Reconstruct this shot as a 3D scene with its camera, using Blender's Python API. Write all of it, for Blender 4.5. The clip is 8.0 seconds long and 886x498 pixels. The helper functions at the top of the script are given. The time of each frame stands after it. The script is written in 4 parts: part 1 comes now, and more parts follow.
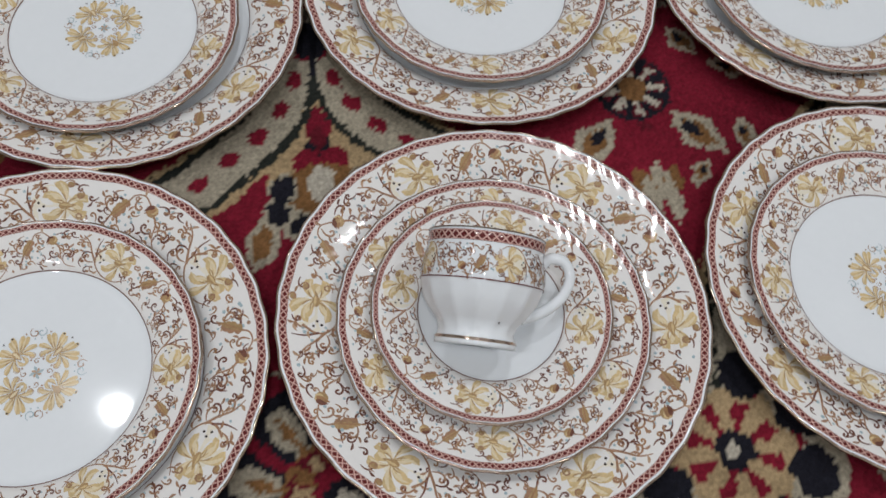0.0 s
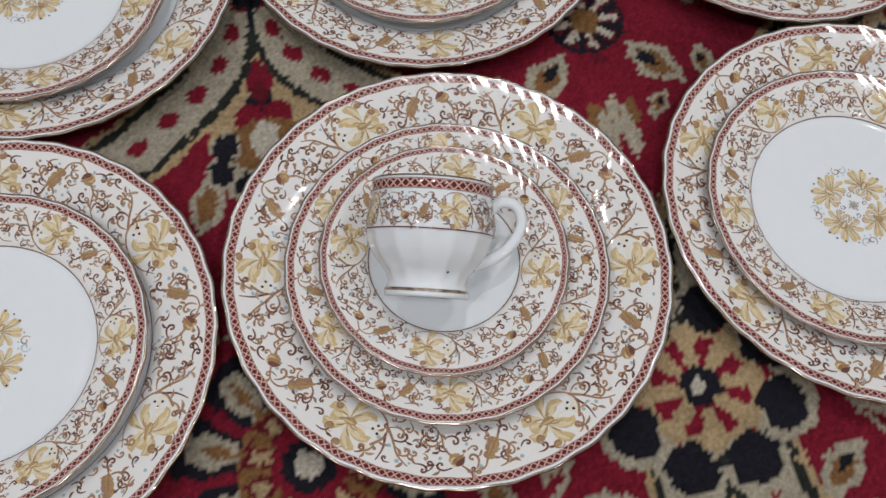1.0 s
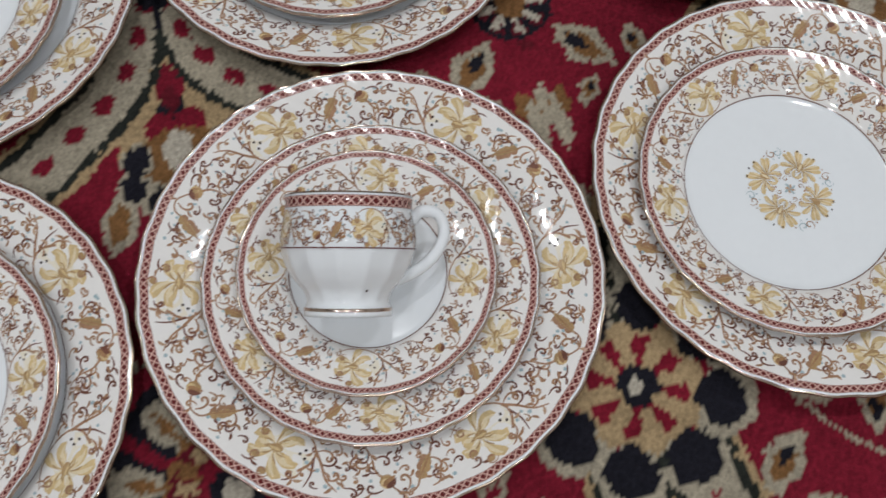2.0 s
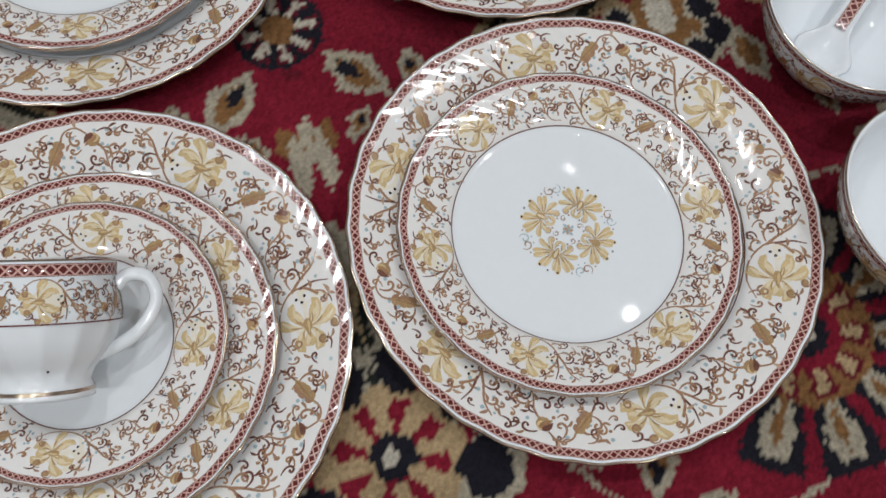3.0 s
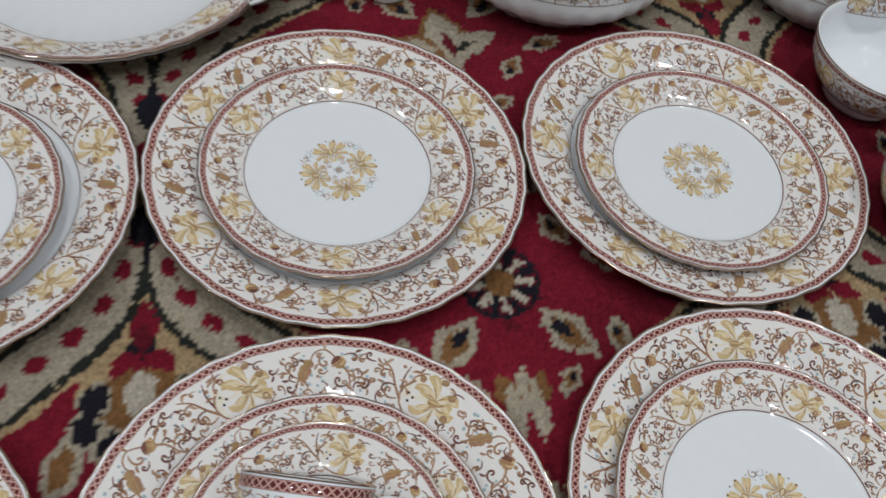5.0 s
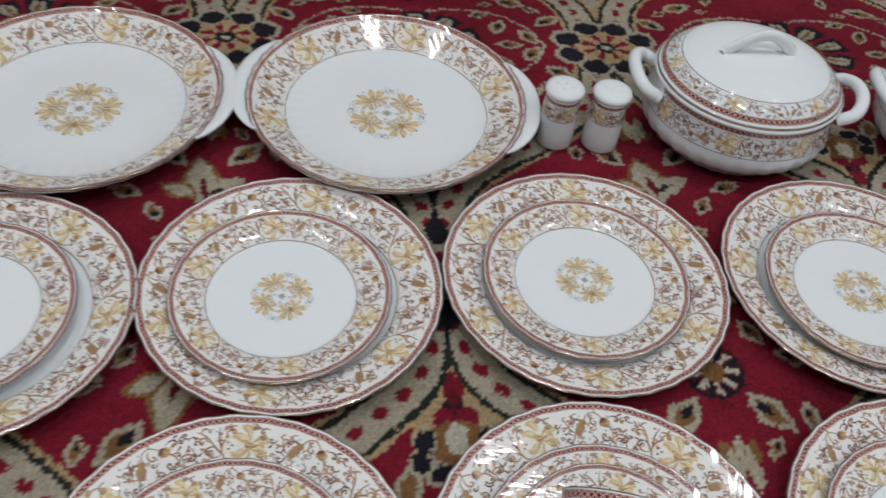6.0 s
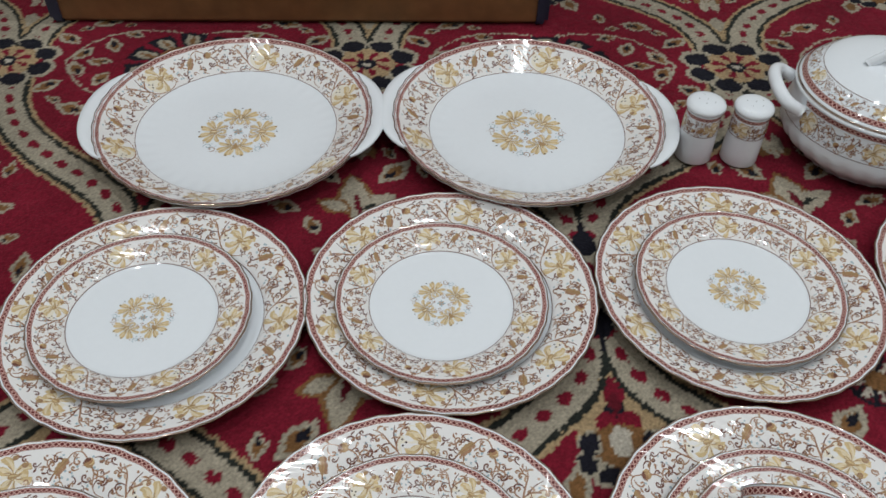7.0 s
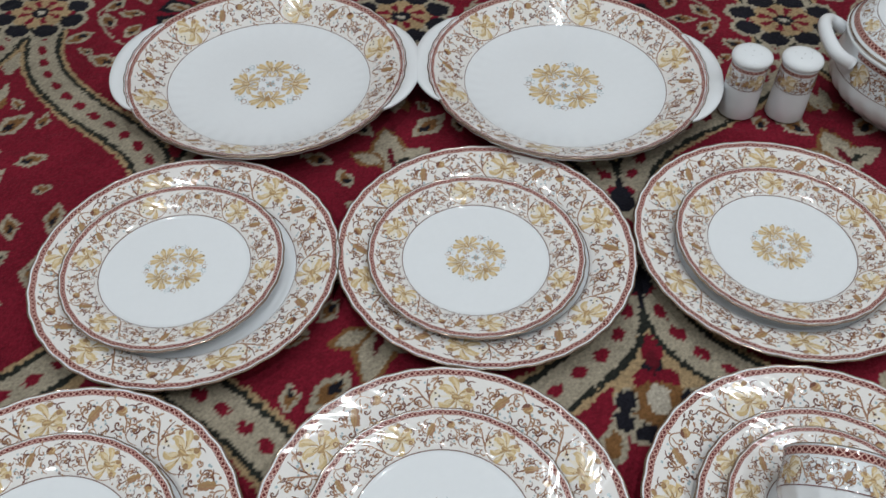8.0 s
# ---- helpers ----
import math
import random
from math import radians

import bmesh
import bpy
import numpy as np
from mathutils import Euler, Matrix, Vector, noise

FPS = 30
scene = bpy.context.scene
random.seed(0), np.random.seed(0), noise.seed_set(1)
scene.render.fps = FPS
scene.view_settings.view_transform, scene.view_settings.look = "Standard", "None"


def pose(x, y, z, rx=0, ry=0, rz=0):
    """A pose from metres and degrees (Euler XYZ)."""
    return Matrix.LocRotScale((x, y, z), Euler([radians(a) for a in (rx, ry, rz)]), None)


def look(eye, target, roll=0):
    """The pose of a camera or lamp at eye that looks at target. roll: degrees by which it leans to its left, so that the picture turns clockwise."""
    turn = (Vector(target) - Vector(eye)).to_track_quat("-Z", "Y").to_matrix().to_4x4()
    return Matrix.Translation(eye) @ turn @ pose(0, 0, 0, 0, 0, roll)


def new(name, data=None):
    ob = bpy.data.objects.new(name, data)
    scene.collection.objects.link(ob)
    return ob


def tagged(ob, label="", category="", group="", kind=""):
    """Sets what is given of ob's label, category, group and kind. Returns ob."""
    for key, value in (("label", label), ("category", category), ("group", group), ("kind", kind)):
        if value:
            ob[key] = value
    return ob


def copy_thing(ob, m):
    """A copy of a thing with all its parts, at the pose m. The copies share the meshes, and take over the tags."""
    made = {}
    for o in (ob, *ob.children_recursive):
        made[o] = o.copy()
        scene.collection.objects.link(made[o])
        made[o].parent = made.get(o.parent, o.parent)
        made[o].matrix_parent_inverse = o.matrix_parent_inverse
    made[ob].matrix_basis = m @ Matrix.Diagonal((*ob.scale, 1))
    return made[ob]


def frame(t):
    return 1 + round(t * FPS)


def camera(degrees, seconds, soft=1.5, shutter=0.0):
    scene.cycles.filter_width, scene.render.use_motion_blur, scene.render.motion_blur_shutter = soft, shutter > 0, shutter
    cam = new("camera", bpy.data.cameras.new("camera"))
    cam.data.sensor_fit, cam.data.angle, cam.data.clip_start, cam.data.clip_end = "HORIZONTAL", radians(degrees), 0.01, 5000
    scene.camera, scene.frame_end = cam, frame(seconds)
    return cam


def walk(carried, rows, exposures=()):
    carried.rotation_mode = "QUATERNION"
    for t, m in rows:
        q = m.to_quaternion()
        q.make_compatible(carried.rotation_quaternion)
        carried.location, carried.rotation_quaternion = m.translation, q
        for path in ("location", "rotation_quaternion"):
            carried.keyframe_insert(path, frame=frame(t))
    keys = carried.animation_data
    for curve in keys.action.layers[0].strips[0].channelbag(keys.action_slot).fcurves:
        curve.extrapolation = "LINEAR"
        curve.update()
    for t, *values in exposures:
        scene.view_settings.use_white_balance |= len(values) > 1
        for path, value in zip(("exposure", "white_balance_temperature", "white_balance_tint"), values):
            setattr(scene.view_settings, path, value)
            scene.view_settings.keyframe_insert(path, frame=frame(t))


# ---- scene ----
cam = camera(54.4, 8.0, soft=1.55, shutter=0.3)
PATH = [
    (0, (0.025, 0.022, 0.488), (0.091, 0.936, -1.289), 7.2),
    (0.5, (0.038, 0.024, 0.48), (0.108, 0.87, -1.331), 5.6),
    (1, (0.052, 0.029, 0.475), (0.132, 0.838, -1.352), 5.0),
    (1.2, (0.059, 0.029, 0.473), (0.134, 0.835, -1.356), 4.1),
    (2.3, (0.12, 0.08, 0.468), (0.273, 0.752, -1.409), 7.5),
    (2.5, (0.159, 0.087, 0.46), (0.327, 0.752, -1.419), 8.2),
    (3, (0.209, 0.098, 0.441), (0.41, 0.792, -1.424), 10.0),
    (3.5, (0.165, 0.105, 0.444), (0.395, 0.879, -1.386), 13.0),
    (4, (0.134, 0.138, 0.453), (0.328, 1.047, -1.318), 11.8),
    (4.2, (0.126, 0.151, 0.451), (0.317, 1.101, -1.299), 12.0),
    (5.3, (0.046, 0.083, 0.502), (0.215, 1.264, -1.103), 12.1),
    (5.4, (0.028, 0.073, 0.515), (0.173, 1.271, -1.08), 11.2),
    (5.5, (0.005, 0.053, 0.534), (0.142, 1.282, -1.038), 11.2),
    (6, (-0.071, -0.026, 0.594), (-0.064, 1.315, -0.89), 7.6),
    (6.5, (-0.109, -0.064, 0.6), (-0.208, 1.326, -0.835), 4.5),
    (7, (-0.136, -0.07, 0.586), (-0.314, 1.32, -0.841), 1.9),
    (7.5, (-0.134, -0.072, 0.576), (-0.355, 1.299, -0.863), 0.8),
    (8, (-0.139, -0.069, 0.567), (-0.378, 1.255, -0.913), 0.3),
]
walk(cam, [(t, look(eye, target, roll)) for t, eye, target, roll in PATH],
     [(0, 0.0, 6600, 13), (1.2, 0.04, 6650, 14), (2.5, 0.0, 6600, 12), (3, 0.06, 6600, 12), (4.2, -0.03, 6550, 12), (5.5, 0.0, 6600, 12), (6.5, 0.07, 6500, 10), (8, 0.09, 6500, 10)])

# ---- light ----
world = bpy.data.worlds.new("room_air")
scene.world = world
world.use_nodes = True
world.node_tree.nodes["Background"].inputs[0].default_value = (0.75, 0.8, 0.9, 1)
world.node_tree.nodes["Background"].inputs[1].default_value = 0.05
LAMP_WATTS = 10.0
CEILING = 2.65
# The three at negative y are added, for brighter near sides and rim glints.
LAMPS = [(1.35, 0.81, 1.0), (-1.01, 0.88, 1.0), (1.08, 1.52, 0.006), (0.12, 0.83, 1.0), (1.21, 0.90, 0.05), (1.2, -0.7, 1.1), (0.03, -0.75, 1.1), (-1.14, -0.7, 1.1)]
for lx, ly, lk in LAMPS:
    ld = bpy.data.lights.new("downlight", "AREA")
    ld.shape, ld.size, ld.energy, ld.color = "DISK", 0.036, LAMP_WATTS * lk, (0.91, 0.965, 1.0)
    new("downlight", ld).matrix_world = pose(lx, ly, CEILING - 0.02)


# ---- materials ----
def material(name, color, rough=0.5, metal=0.0, var=0.1, scale=40.0, bump=0.0, bump_scale=200.0, coat=0.0, spec=0.5):
    """A surface with colour variation at two scales, uneven gloss and fine relief."""
    m = bpy.data.materials.new(name)
    m.use_nodes = True
    nt = m.node_tree
    b = nt.nodes["Principled BSDF"]
    tc = nt.nodes.new("ShaderNodeTexCoord")
    n1 = nt.nodes.new("ShaderNodeTexNoise")
    n1.inputs["Scale"].default_value, n1.inputs["Detail"].default_value = scale, 4
    n2 = nt.nodes.new("ShaderNodeTexNoise")
    n2.inputs["Scale"].default_value, n2.inputs["Detail"].default_value = scale * 9, 3
    nt.links.new(tc.outputs["Object"], n1.inputs["Vector"])
    nt.links.new(tc.outputs["Object"], n2.inputs["Vector"])
    add = nt.nodes.new("ShaderNodeMath")
    add.operation = "ADD"
    nt.links.new(n1.outputs["Fac"], add.inputs[0])
    nt.links.new(n2.outputs["Fac"], add.inputs[1])
    ramp = nt.nodes.new("ShaderNodeMapRange")
    ramp.inputs["From Min"].default_value, ramp.inputs["From Max"].default_value = 0.6, 1.4
    ramp.inputs["To Min"].default_value, ramp.inputs["To Max"].default_value = 1 - var, 1 + var
    nt.links.new(add.outputs[0], ramp.inputs["Value"])
    mul = nt.nodes.new("ShaderNodeVectorMath")
    mul.operation = "SCALE"
    mul.inputs[0].default_value = color
    nt.links.new(ramp.outputs[0], mul.inputs["Scale"])
    nt.links.new(mul.outputs[0], b.inputs["Base Color"])
    rr = nt.nodes.new("ShaderNodeMapRange")
    rr.inputs["To Min"].default_value, rr.inputs["To Max"].default_value = rough * 0.8, rough * 1.2
    nt.links.new(n1.outputs["Fac"], rr.inputs["Value"])
    nt.links.new(rr.outputs[0], b.inputs["Roughness"])
    b.inputs["Metallic"].default_value = metal
    b.inputs["Specular IOR Level"].default_value = spec
    b.inputs["Coat Weight"].default_value = coat
    b.inputs["Coat Roughness"].default_value = 0.05
    if bump:
        n3 = nt.nodes.new("ShaderNodeTexNoise")
        n3.inputs["Scale"].default_value = bump_scale
        nt.links.new(tc.outputs["Object"], n3.inputs["Vector"])
        bp = nt.nodes.new("ShaderNodeBump")
        bp.inputs["Strength"].default_value, bp.inputs["Distance"].default_value = bump, 0.001
        nt.links.new(n3.outputs["Fac"], bp.inputs["Height"])
        nt.links.new(bp.outputs[0], b.inputs["Normal"])
    return m


PORCELAIN = material("glazed_porcelain", (0.765, 0.797, 0.828), 0.045, var=0.015, scale=25, bump=0.012, bump_scale=60, spec=0.55)
MAROON = material("maroon_print", (0.125, 0.022, 0.022), 0.1, var=0.2, scale=60)
PINK = material("pink_print", (0.60, 0.37, 0.325), 0.1, var=0.1, scale=60)
BROWN = material("brown_print", (0.165, 0.072, 0.052), 0.12, var=0.3, scale=60)
TAN = material("tan_print", (0.34, 0.195, 0.12), 0.12, var=0.25, scale=60)
YELLOW = material("yellow_print", (0.61, 0.46, 0.25), 0.1, var=0.22, scale=80)
PALE = material("pale_yellow_print", (0.71, 0.60, 0.41), 0.1, var=0.1, scale=80)
AMBER = material("amber_print", (0.39, 0.255, 0.13), 0.14, var=0.3, scale=80)
BLUEGREY = material("blue_grey_print", (0.36, 0.46, 0.50), 0.12, var=0.1, scale=60)
BLACK = material("black_print", (0.04, 0.025, 0.025), 0.12, var=0.1, scale=60)
GILT = material("worn_gilt", (0.52, 0.41, 0.34), 0.14, metal=1.0, var=0.3, scale=120)
IVORY = material("ivory_border", (0.782, 0.765, 0.752), 0.06, var=0.03, scale=40)
CREAM = material("cream_print", (0.77, 0.715, 0.60), 0.06, var=0.05, scale=60)
RUSSET = material("russet_print", (0.34, 0.19, 0.10), 0.12, var=0.3, scale=90)
PINKISH = material("dusty_pink_print", (0.47, 0.315, 0.21), 0.12, var=0.2, scale=90)
PRINTS = [MAROON, PINK, BROWN, TAN, YELLOW, PALE, AMBER, BLUEGREY, BLACK, GILT, IVORY, CREAM, RUSSET, PINKISH]
iMAROON, iPINK, iBROWN, iTAN, iYELLOW, iPALE, iAMBER, iBLUE, iBLACK, iGILT, iIVORY, iCREAM, iRUSSET, iPINKISH = range(14)
PLASTER = material("white_plaster", (0.78, 0.77, 0.75), 0.8, var=0.05, scale=3, bump=0.2, bump_scale=80)
TILE = material("beige_floor", (0.5, 0.46, 0.4), 0.25, var=0.12, scale=4)
CARD = material("brown_board", (0.17, 0.075, 0.03), 0.35, var=0.3, scale=5, bump=0.1)
NAVY = material("navy_binding", (0.02, 0.022, 0.045), 0.4, var=0.2, scale=30)
HOLE_SHADE = material("hole_shade", (0.03, 0.03, 0.03), 0.7, var=0.1)


def carpet_material():
    m = bpy.data.materials.new("wool_pile")
    m.use_nodes = True
    nt = m.node_tree
    b = nt.nodes["Principled BSDF"]
    att = nt.nodes.new("ShaderNodeAttribute")
    att.attribute_name = "weave"
    tc = nt.nodes.new("ShaderNodeTexCoord")
    n1 = nt.nodes.new("ShaderNodeTexNoise")
    n1.inputs["Scale"].default_value, n1.inputs["Detail"].default_value = 420, 3
    n2 = nt.nodes.new("ShaderNodeTexNoise")
    n2.inputs["Scale"].default_value, n2.inputs["Detail"].default_value = 9, 4
    add = nt.nodes.new("ShaderNodeMath")
    add.operation = "ADD"
    for n, k in ((n1, 0), (n2, 1)):
        nt.links.new(tc.outputs["Object"], n.inputs["Vector"])
        nt.links.new(n.outputs["Fac"], add.inputs[k])
    ramp = nt.nodes.new("ShaderNodeMapRange")
    ramp.inputs["From Min"].default_value, ramp.inputs["From Max"].default_value = 0.6, 1.4
    ramp.inputs["To Min"].default_value, ramp.inputs["To Max"].default_value = 0.62, 1.38
    nt.links.new(add.outputs[0], ramp.inputs["Value"])
    mul = nt.nodes.new("ShaderNodeVectorMath")
    mul.operation = "SCALE"
    nt.links.new(att.outputs["Color"], mul.inputs[0])
    nt.links.new(ramp.outputs[0], mul.inputs["Scale"])
    nt.links.new(mul.outputs[0], b.inputs["Base Color"])
    b.inputs["Roughness"].default_value = 0.9
    b.inputs["Specular IOR Level"].default_value = 0.05
    b.inputs["Sheen Weight"].default_value = 0.03
    bp = nt.nodes.new("ShaderNodeBump")
    bp.inputs["Strength"].default_value, bp.inputs["Distance"].default_value = 0.7, 0.002
    nt.links.new(n1.outputs["Fac"], bp.inputs["Height"])
    nt.links.new(bp.outputs[0], b.inputs["Normal"])
    return m


WOOL = carpet_material()


# ---- mesh helpers ----
def mesh_object(name, verts, faces, mats, idx=None, parent=None, label="", smooth=True):
    me = bpy.data.meshes.new(name)
    me.from_pydata(verts, [], faces)
    for m in mats:
        me.materials.append(m)
    if idx is not None:
        me.polygons.foreach_set("material_index", idx)
    if smooth:
        me.polygons.foreach_set("use_smooth", [True] * len(me.polygons))
    me.update()
    ob = new(name, me)
    if parent:
        ob.parent = parent
    if label:
        tagged(ob, label)
    return ob


def box_mesh(name, size, at, mat, parent=None, label="", bevel=0.004):
    bm = bmesh.new()
    bmesh.ops.create_cube(bm, size=1)
    bmesh.ops.scale(bm, vec=size, verts=bm.verts)
    if bevel:
        bmesh.ops.bevel(bm, geom=bm.edges[:], offset=bevel, segments=2, affect="EDGES")
    bmesh.ops.translate(bm, vec=at, verts=bm.verts)
    me = bpy.data.meshes.new(name)
    bm.to_mesh(me)
    bm.free()
    me.materials.append(mat)
    ob = new(name, me)
    if parent:
        ob.parent = parent
    if label:
        tagged(ob, label)
    return ob


def turned(name, profile, mat, parent, shape=None, na=144, closed=False, label="", sx=1.0, sy=1.0):
    """A body of revolution; shape(r, th, k) may move a point of the profile (r, z, k)."""
    verts, faces = [], []
    n = len(profile)
    for i in range(na):
        th = 2 * math.pi * i / na
        for r, z, k in profile:
            rr, zz = (r, z) if shape is None else shape(r, z, th, k)
            verts.append((rr * math.cos(th) * sx, rr * math.sin(th) * sy, zz))
    for i in range(na):
        j = (i + 1) % na
        for a in range(n - 1 if not closed else n):
            c = (a + 1) % n
            faces.append((i * n + a, j * n + a, j * n + c, i * n + c))
    ob = mesh_object(name, verts, faces, [mat], parent=parent, label=label)
    bm = bmesh.new()
    bm.from_mesh(ob.data)
    bmesh.ops.remove_doubles(bm, verts=bm.verts, dist=1e-6)
    bmesh.ops.recalc_face_normals(bm, faces=bm.faces)
    bm.to_mesh(ob.data)
    bm.free()
    return ob


def tube(name, points, radius, mat, parent, flat=1.0, seg=10, label="", taper=None):
    """A bent bar through the points, of round or flattened section."""
    pts = [Vector(p) for p in points]
    verts, faces = [], []
    for i, p in enumerate(pts):
        d = (pts[min(i + 1, len(pts) - 1)] - pts[max(i - 1, 0)]).normalized()
        if i == 0:
            a = d.cross(Vector((0, 1, 0)) if abs(d.y) < 0.9 else Vector((1, 0, 0))).normalized()
        else:
            a = (a - d * a.dot(d)).normalized()
        b = d.cross(a).normalized()
        rad = radius * (taper(i / (len(pts) - 1)) if taper else 1)
        for k in range(seg):
            q = 2 * math.pi * k / seg
            verts.append(tuple(p + a * rad * math.cos(q) + b * rad * flat * math.sin(q)))
    for i in range(len(pts) - 1):
        for k in range(seg):
            l = (k + 1) % seg
            faces.append((i * seg + k, i * seg + l, (i + 1) * seg + l, (i + 1) * seg + k))
    faces.append(tuple(range(seg)))
    faces.append(tuple((len(pts) - 1) * seg + k for k in reversed(range(seg))))
    return mesh_object(name, verts, faces, [mat], parent=parent, label=label)


def spline(points, n=24):
    """A smooth run of n points through the given ones."""
    p = [np.array(q, float) for q in points]
    p = [2 * p[0] - p[1]] + p + [2 * p[-1] - p[-2]]
    out = []
    segs = len(p) - 3
    for i in range(n):
        f = i / (n - 1) * segs
        k = min(int(f), segs - 1)
        t = f - k
        a, b, c, d = p[k:k + 4]
        out.append(0.5 * (2 * b + (c - a) * t + (2 * a - 5 * b + 4 * c - d) * t * t + (3 * b - a - 3 * c + d) * t ** 3))
    return out


# ---- the printed ornament: flat shapes laid on a surface ----
class Print:
    """Collects flat shapes in motif units; place(x, y, lift) lays them on the glaze."""

    def __init__(self):
        self.verts, self.faces, self.idx = [], [], []
        self.count = 0

    def layer(self, lift):
        """Each shape lies a hair above the one before it, so that no two share a plane."""
        self.count += 1
        return lift + 4e-7 * (self.count % 60)

    def strip(self, rows, mat, place, lift):
        base, n = len(self.verts), len(rows[0])
        lift = self.layer(lift)
        for row in rows:
            for x, y in row:
                self.verts.append(place(x, y, lift))
        for i in range(len(rows) - 1):
            for k in range(n - 1):
                a = base + i * n + k
                self.faces.append((a, a + 1, a + n + 1, a + n))
                self.idx.append(mat)

    def ribbon(self, pts, w0, w1, mat, place, lift=0.00022, wm=None):
        rows = []
        m = len(pts)
        for i, p in enumerate(pts):
            a, b = np.array(pts[max(i - 1, 0)]), np.array(pts[min(i + 1, m - 1)])
            d = b - a
            d = d / (np.hypot(*d) + 1e-9)
            f = i / (m - 1)
            w = (w0 * (1 - f) + w1 * f) if wm is None else (w0 * (1 - f) ** 2 + 2 * wm * f * (1 - f) + w1 * f * f)
            nrm = np.array((-d[1], d[0])) * w / 2
            rows.append([tuple(np.array(p) - nrm), tuple(np.array(p) + nrm)])
        self.strip(rows, mat, place, lift)

    def curl(self, x, y, r, start, turn, mat, place, w=0.035, lift=0.00022, n=14):
        pts = []
        for i in range(n):
            f = i / (n - 1)
            a = math.radians(start + turn * 1.25 * f)
            q = r * 1.2 * (1 - 0.78 * f)
            pts.append((x + q * math.cos(a), y + q * math.sin(a)))
        self.ribbon(pts, w * 0.35, w * 0.8, mat, place, lift, wm=w * 1.15)
        return pts[0]

    def petal(self, x, y, ang, length, width, bend, mat, place, lift=0.00026, n=7, blunt=0.0):
        rows = []
        for i in range(n):
            f = i / (n - 1)
            a = math.radians(ang + bend * f)
            px, py = x + length * f * math.cos(a), y + length * f * math.sin(a)
            w = width * (0.16 + 0.9 * math.sin(math.pi * (0.93 - 0.13 * blunt) * f ** (1.35 + 0.55 * blunt)))
            nx, ny = -math.sin(a), math.cos(a)
            rows.append([(px - nx * w / 2, py - ny * w / 2), (px, py), (px + nx * w / 2, py + ny * w / 2)])
        self.strip(rows, mat, place, lift)

    def dot(self, x, y, r, mat, place, lift=0.0003, n=7):
        base = len(self.verts)
        lift = self.layer(lift)
        for k in range(n):
            q = 2 * math.pi * k / n
            self.verts.append(place(x + r * math.cos(q), y + r * math.sin(q), lift))
        self.faces.append(tuple(range(base, base + n)))
        self.idx.append(mat)

    def build(self, name, parent, label=""):
        return mesh_object(name, self.verts, self.faces, PRINTS, self.idx, parent, label)


def flower(p, x, y, turn, size, place, dots=True, backing=False):
    """A gold lily seen from its side: finger petals fanned towards the stamens, two curled back, a bulging calyx."""
    def at(px, py):
        c, s = math.cos(math.radians(turn)), math.sin(math.radians(turn))
        return x + size * (px * c - py * s), y + size * (px * s + py * c)
    if backing:
        p.petal(*at(-0.75, 0.0), turn, 1.95 * size, 1.75 * size, 0, iCREAM, place, 0.00014, n=11)
    for bx, by, ang, ln, wd, bd in ((-0.2, 0.06, 62, 1.02, 0.31, -38), (-0.2, 0.14, 92, 1.0, 0.36, -26), (-0.25, 0.1, 128, 0.86, 0.38, 34), (-0.2, -0.06, -60, 1.06, 0.31, 40),
                                    (-0.2, -0.14, -88, 0.96, 0.37, 24), (-0.25, -0.1, -130, 0.88, 0.36, -36), (-0.28, 0.04, 14, 0.98, 0.27, 16), (-0.28, -0.04, -16, 0.92, 0.27, -14), (-0.3, 0.0, 174, 0.62, 0.42, 10)):
        cx, cy = at(bx, by)
        p.petal(cx, cy, ang + turn, ln * size, wd * size * 1.14, bd, iYELLOW, place, 0.00026 + 0.00001 * (abs(ang) % 5), blunt=1.0)
        p.petal(cx, cy, ang + turn + 5, ln * size * 0.92, wd * size * 0.40, bd, iPALE, place, 0.00036, n=6)
        p.petal(cx, cy, ang + turn - 10, ln * size * 0.5, wd * size * 0.18, bd * 0.8, iAMBER, place, 0.00038, n=5)
    p.petal(*at(-0.52, 0), turn, 0.62 * size, 0.30 * size, 0, iAMBER, place, 0.0004, n=7)
    p.petal(*at(-0.46, 0.02), turn + 4, 0.5 * size, 0.1 * size, 0, iYELLOW, place, 0.00042, n=5)
    for px, py, st, sg in ((-0.72, 0.46, 60, 1), (-0.76, -0.42, -60, -1), (-0.3, 0.92, 20, 1)):
        cx, cy = at(px, py)
        p.dot(cx, cy, 0.14 * size, iAMBER, place, 0.00036, n=8)
        p.curl(cx, cy, 0.2 * size, st + turn, sg * 260, iTAN, place, 0.08 * size, 0.0004, n=9)
    if dots:
        for px, py in ((0.74, 0.0), (0.94, 0.16), (0.92, -0.16)):
            p.dot(*at(px, py), 0.062 * size, iBLACK, place, 0.0003, n=6)


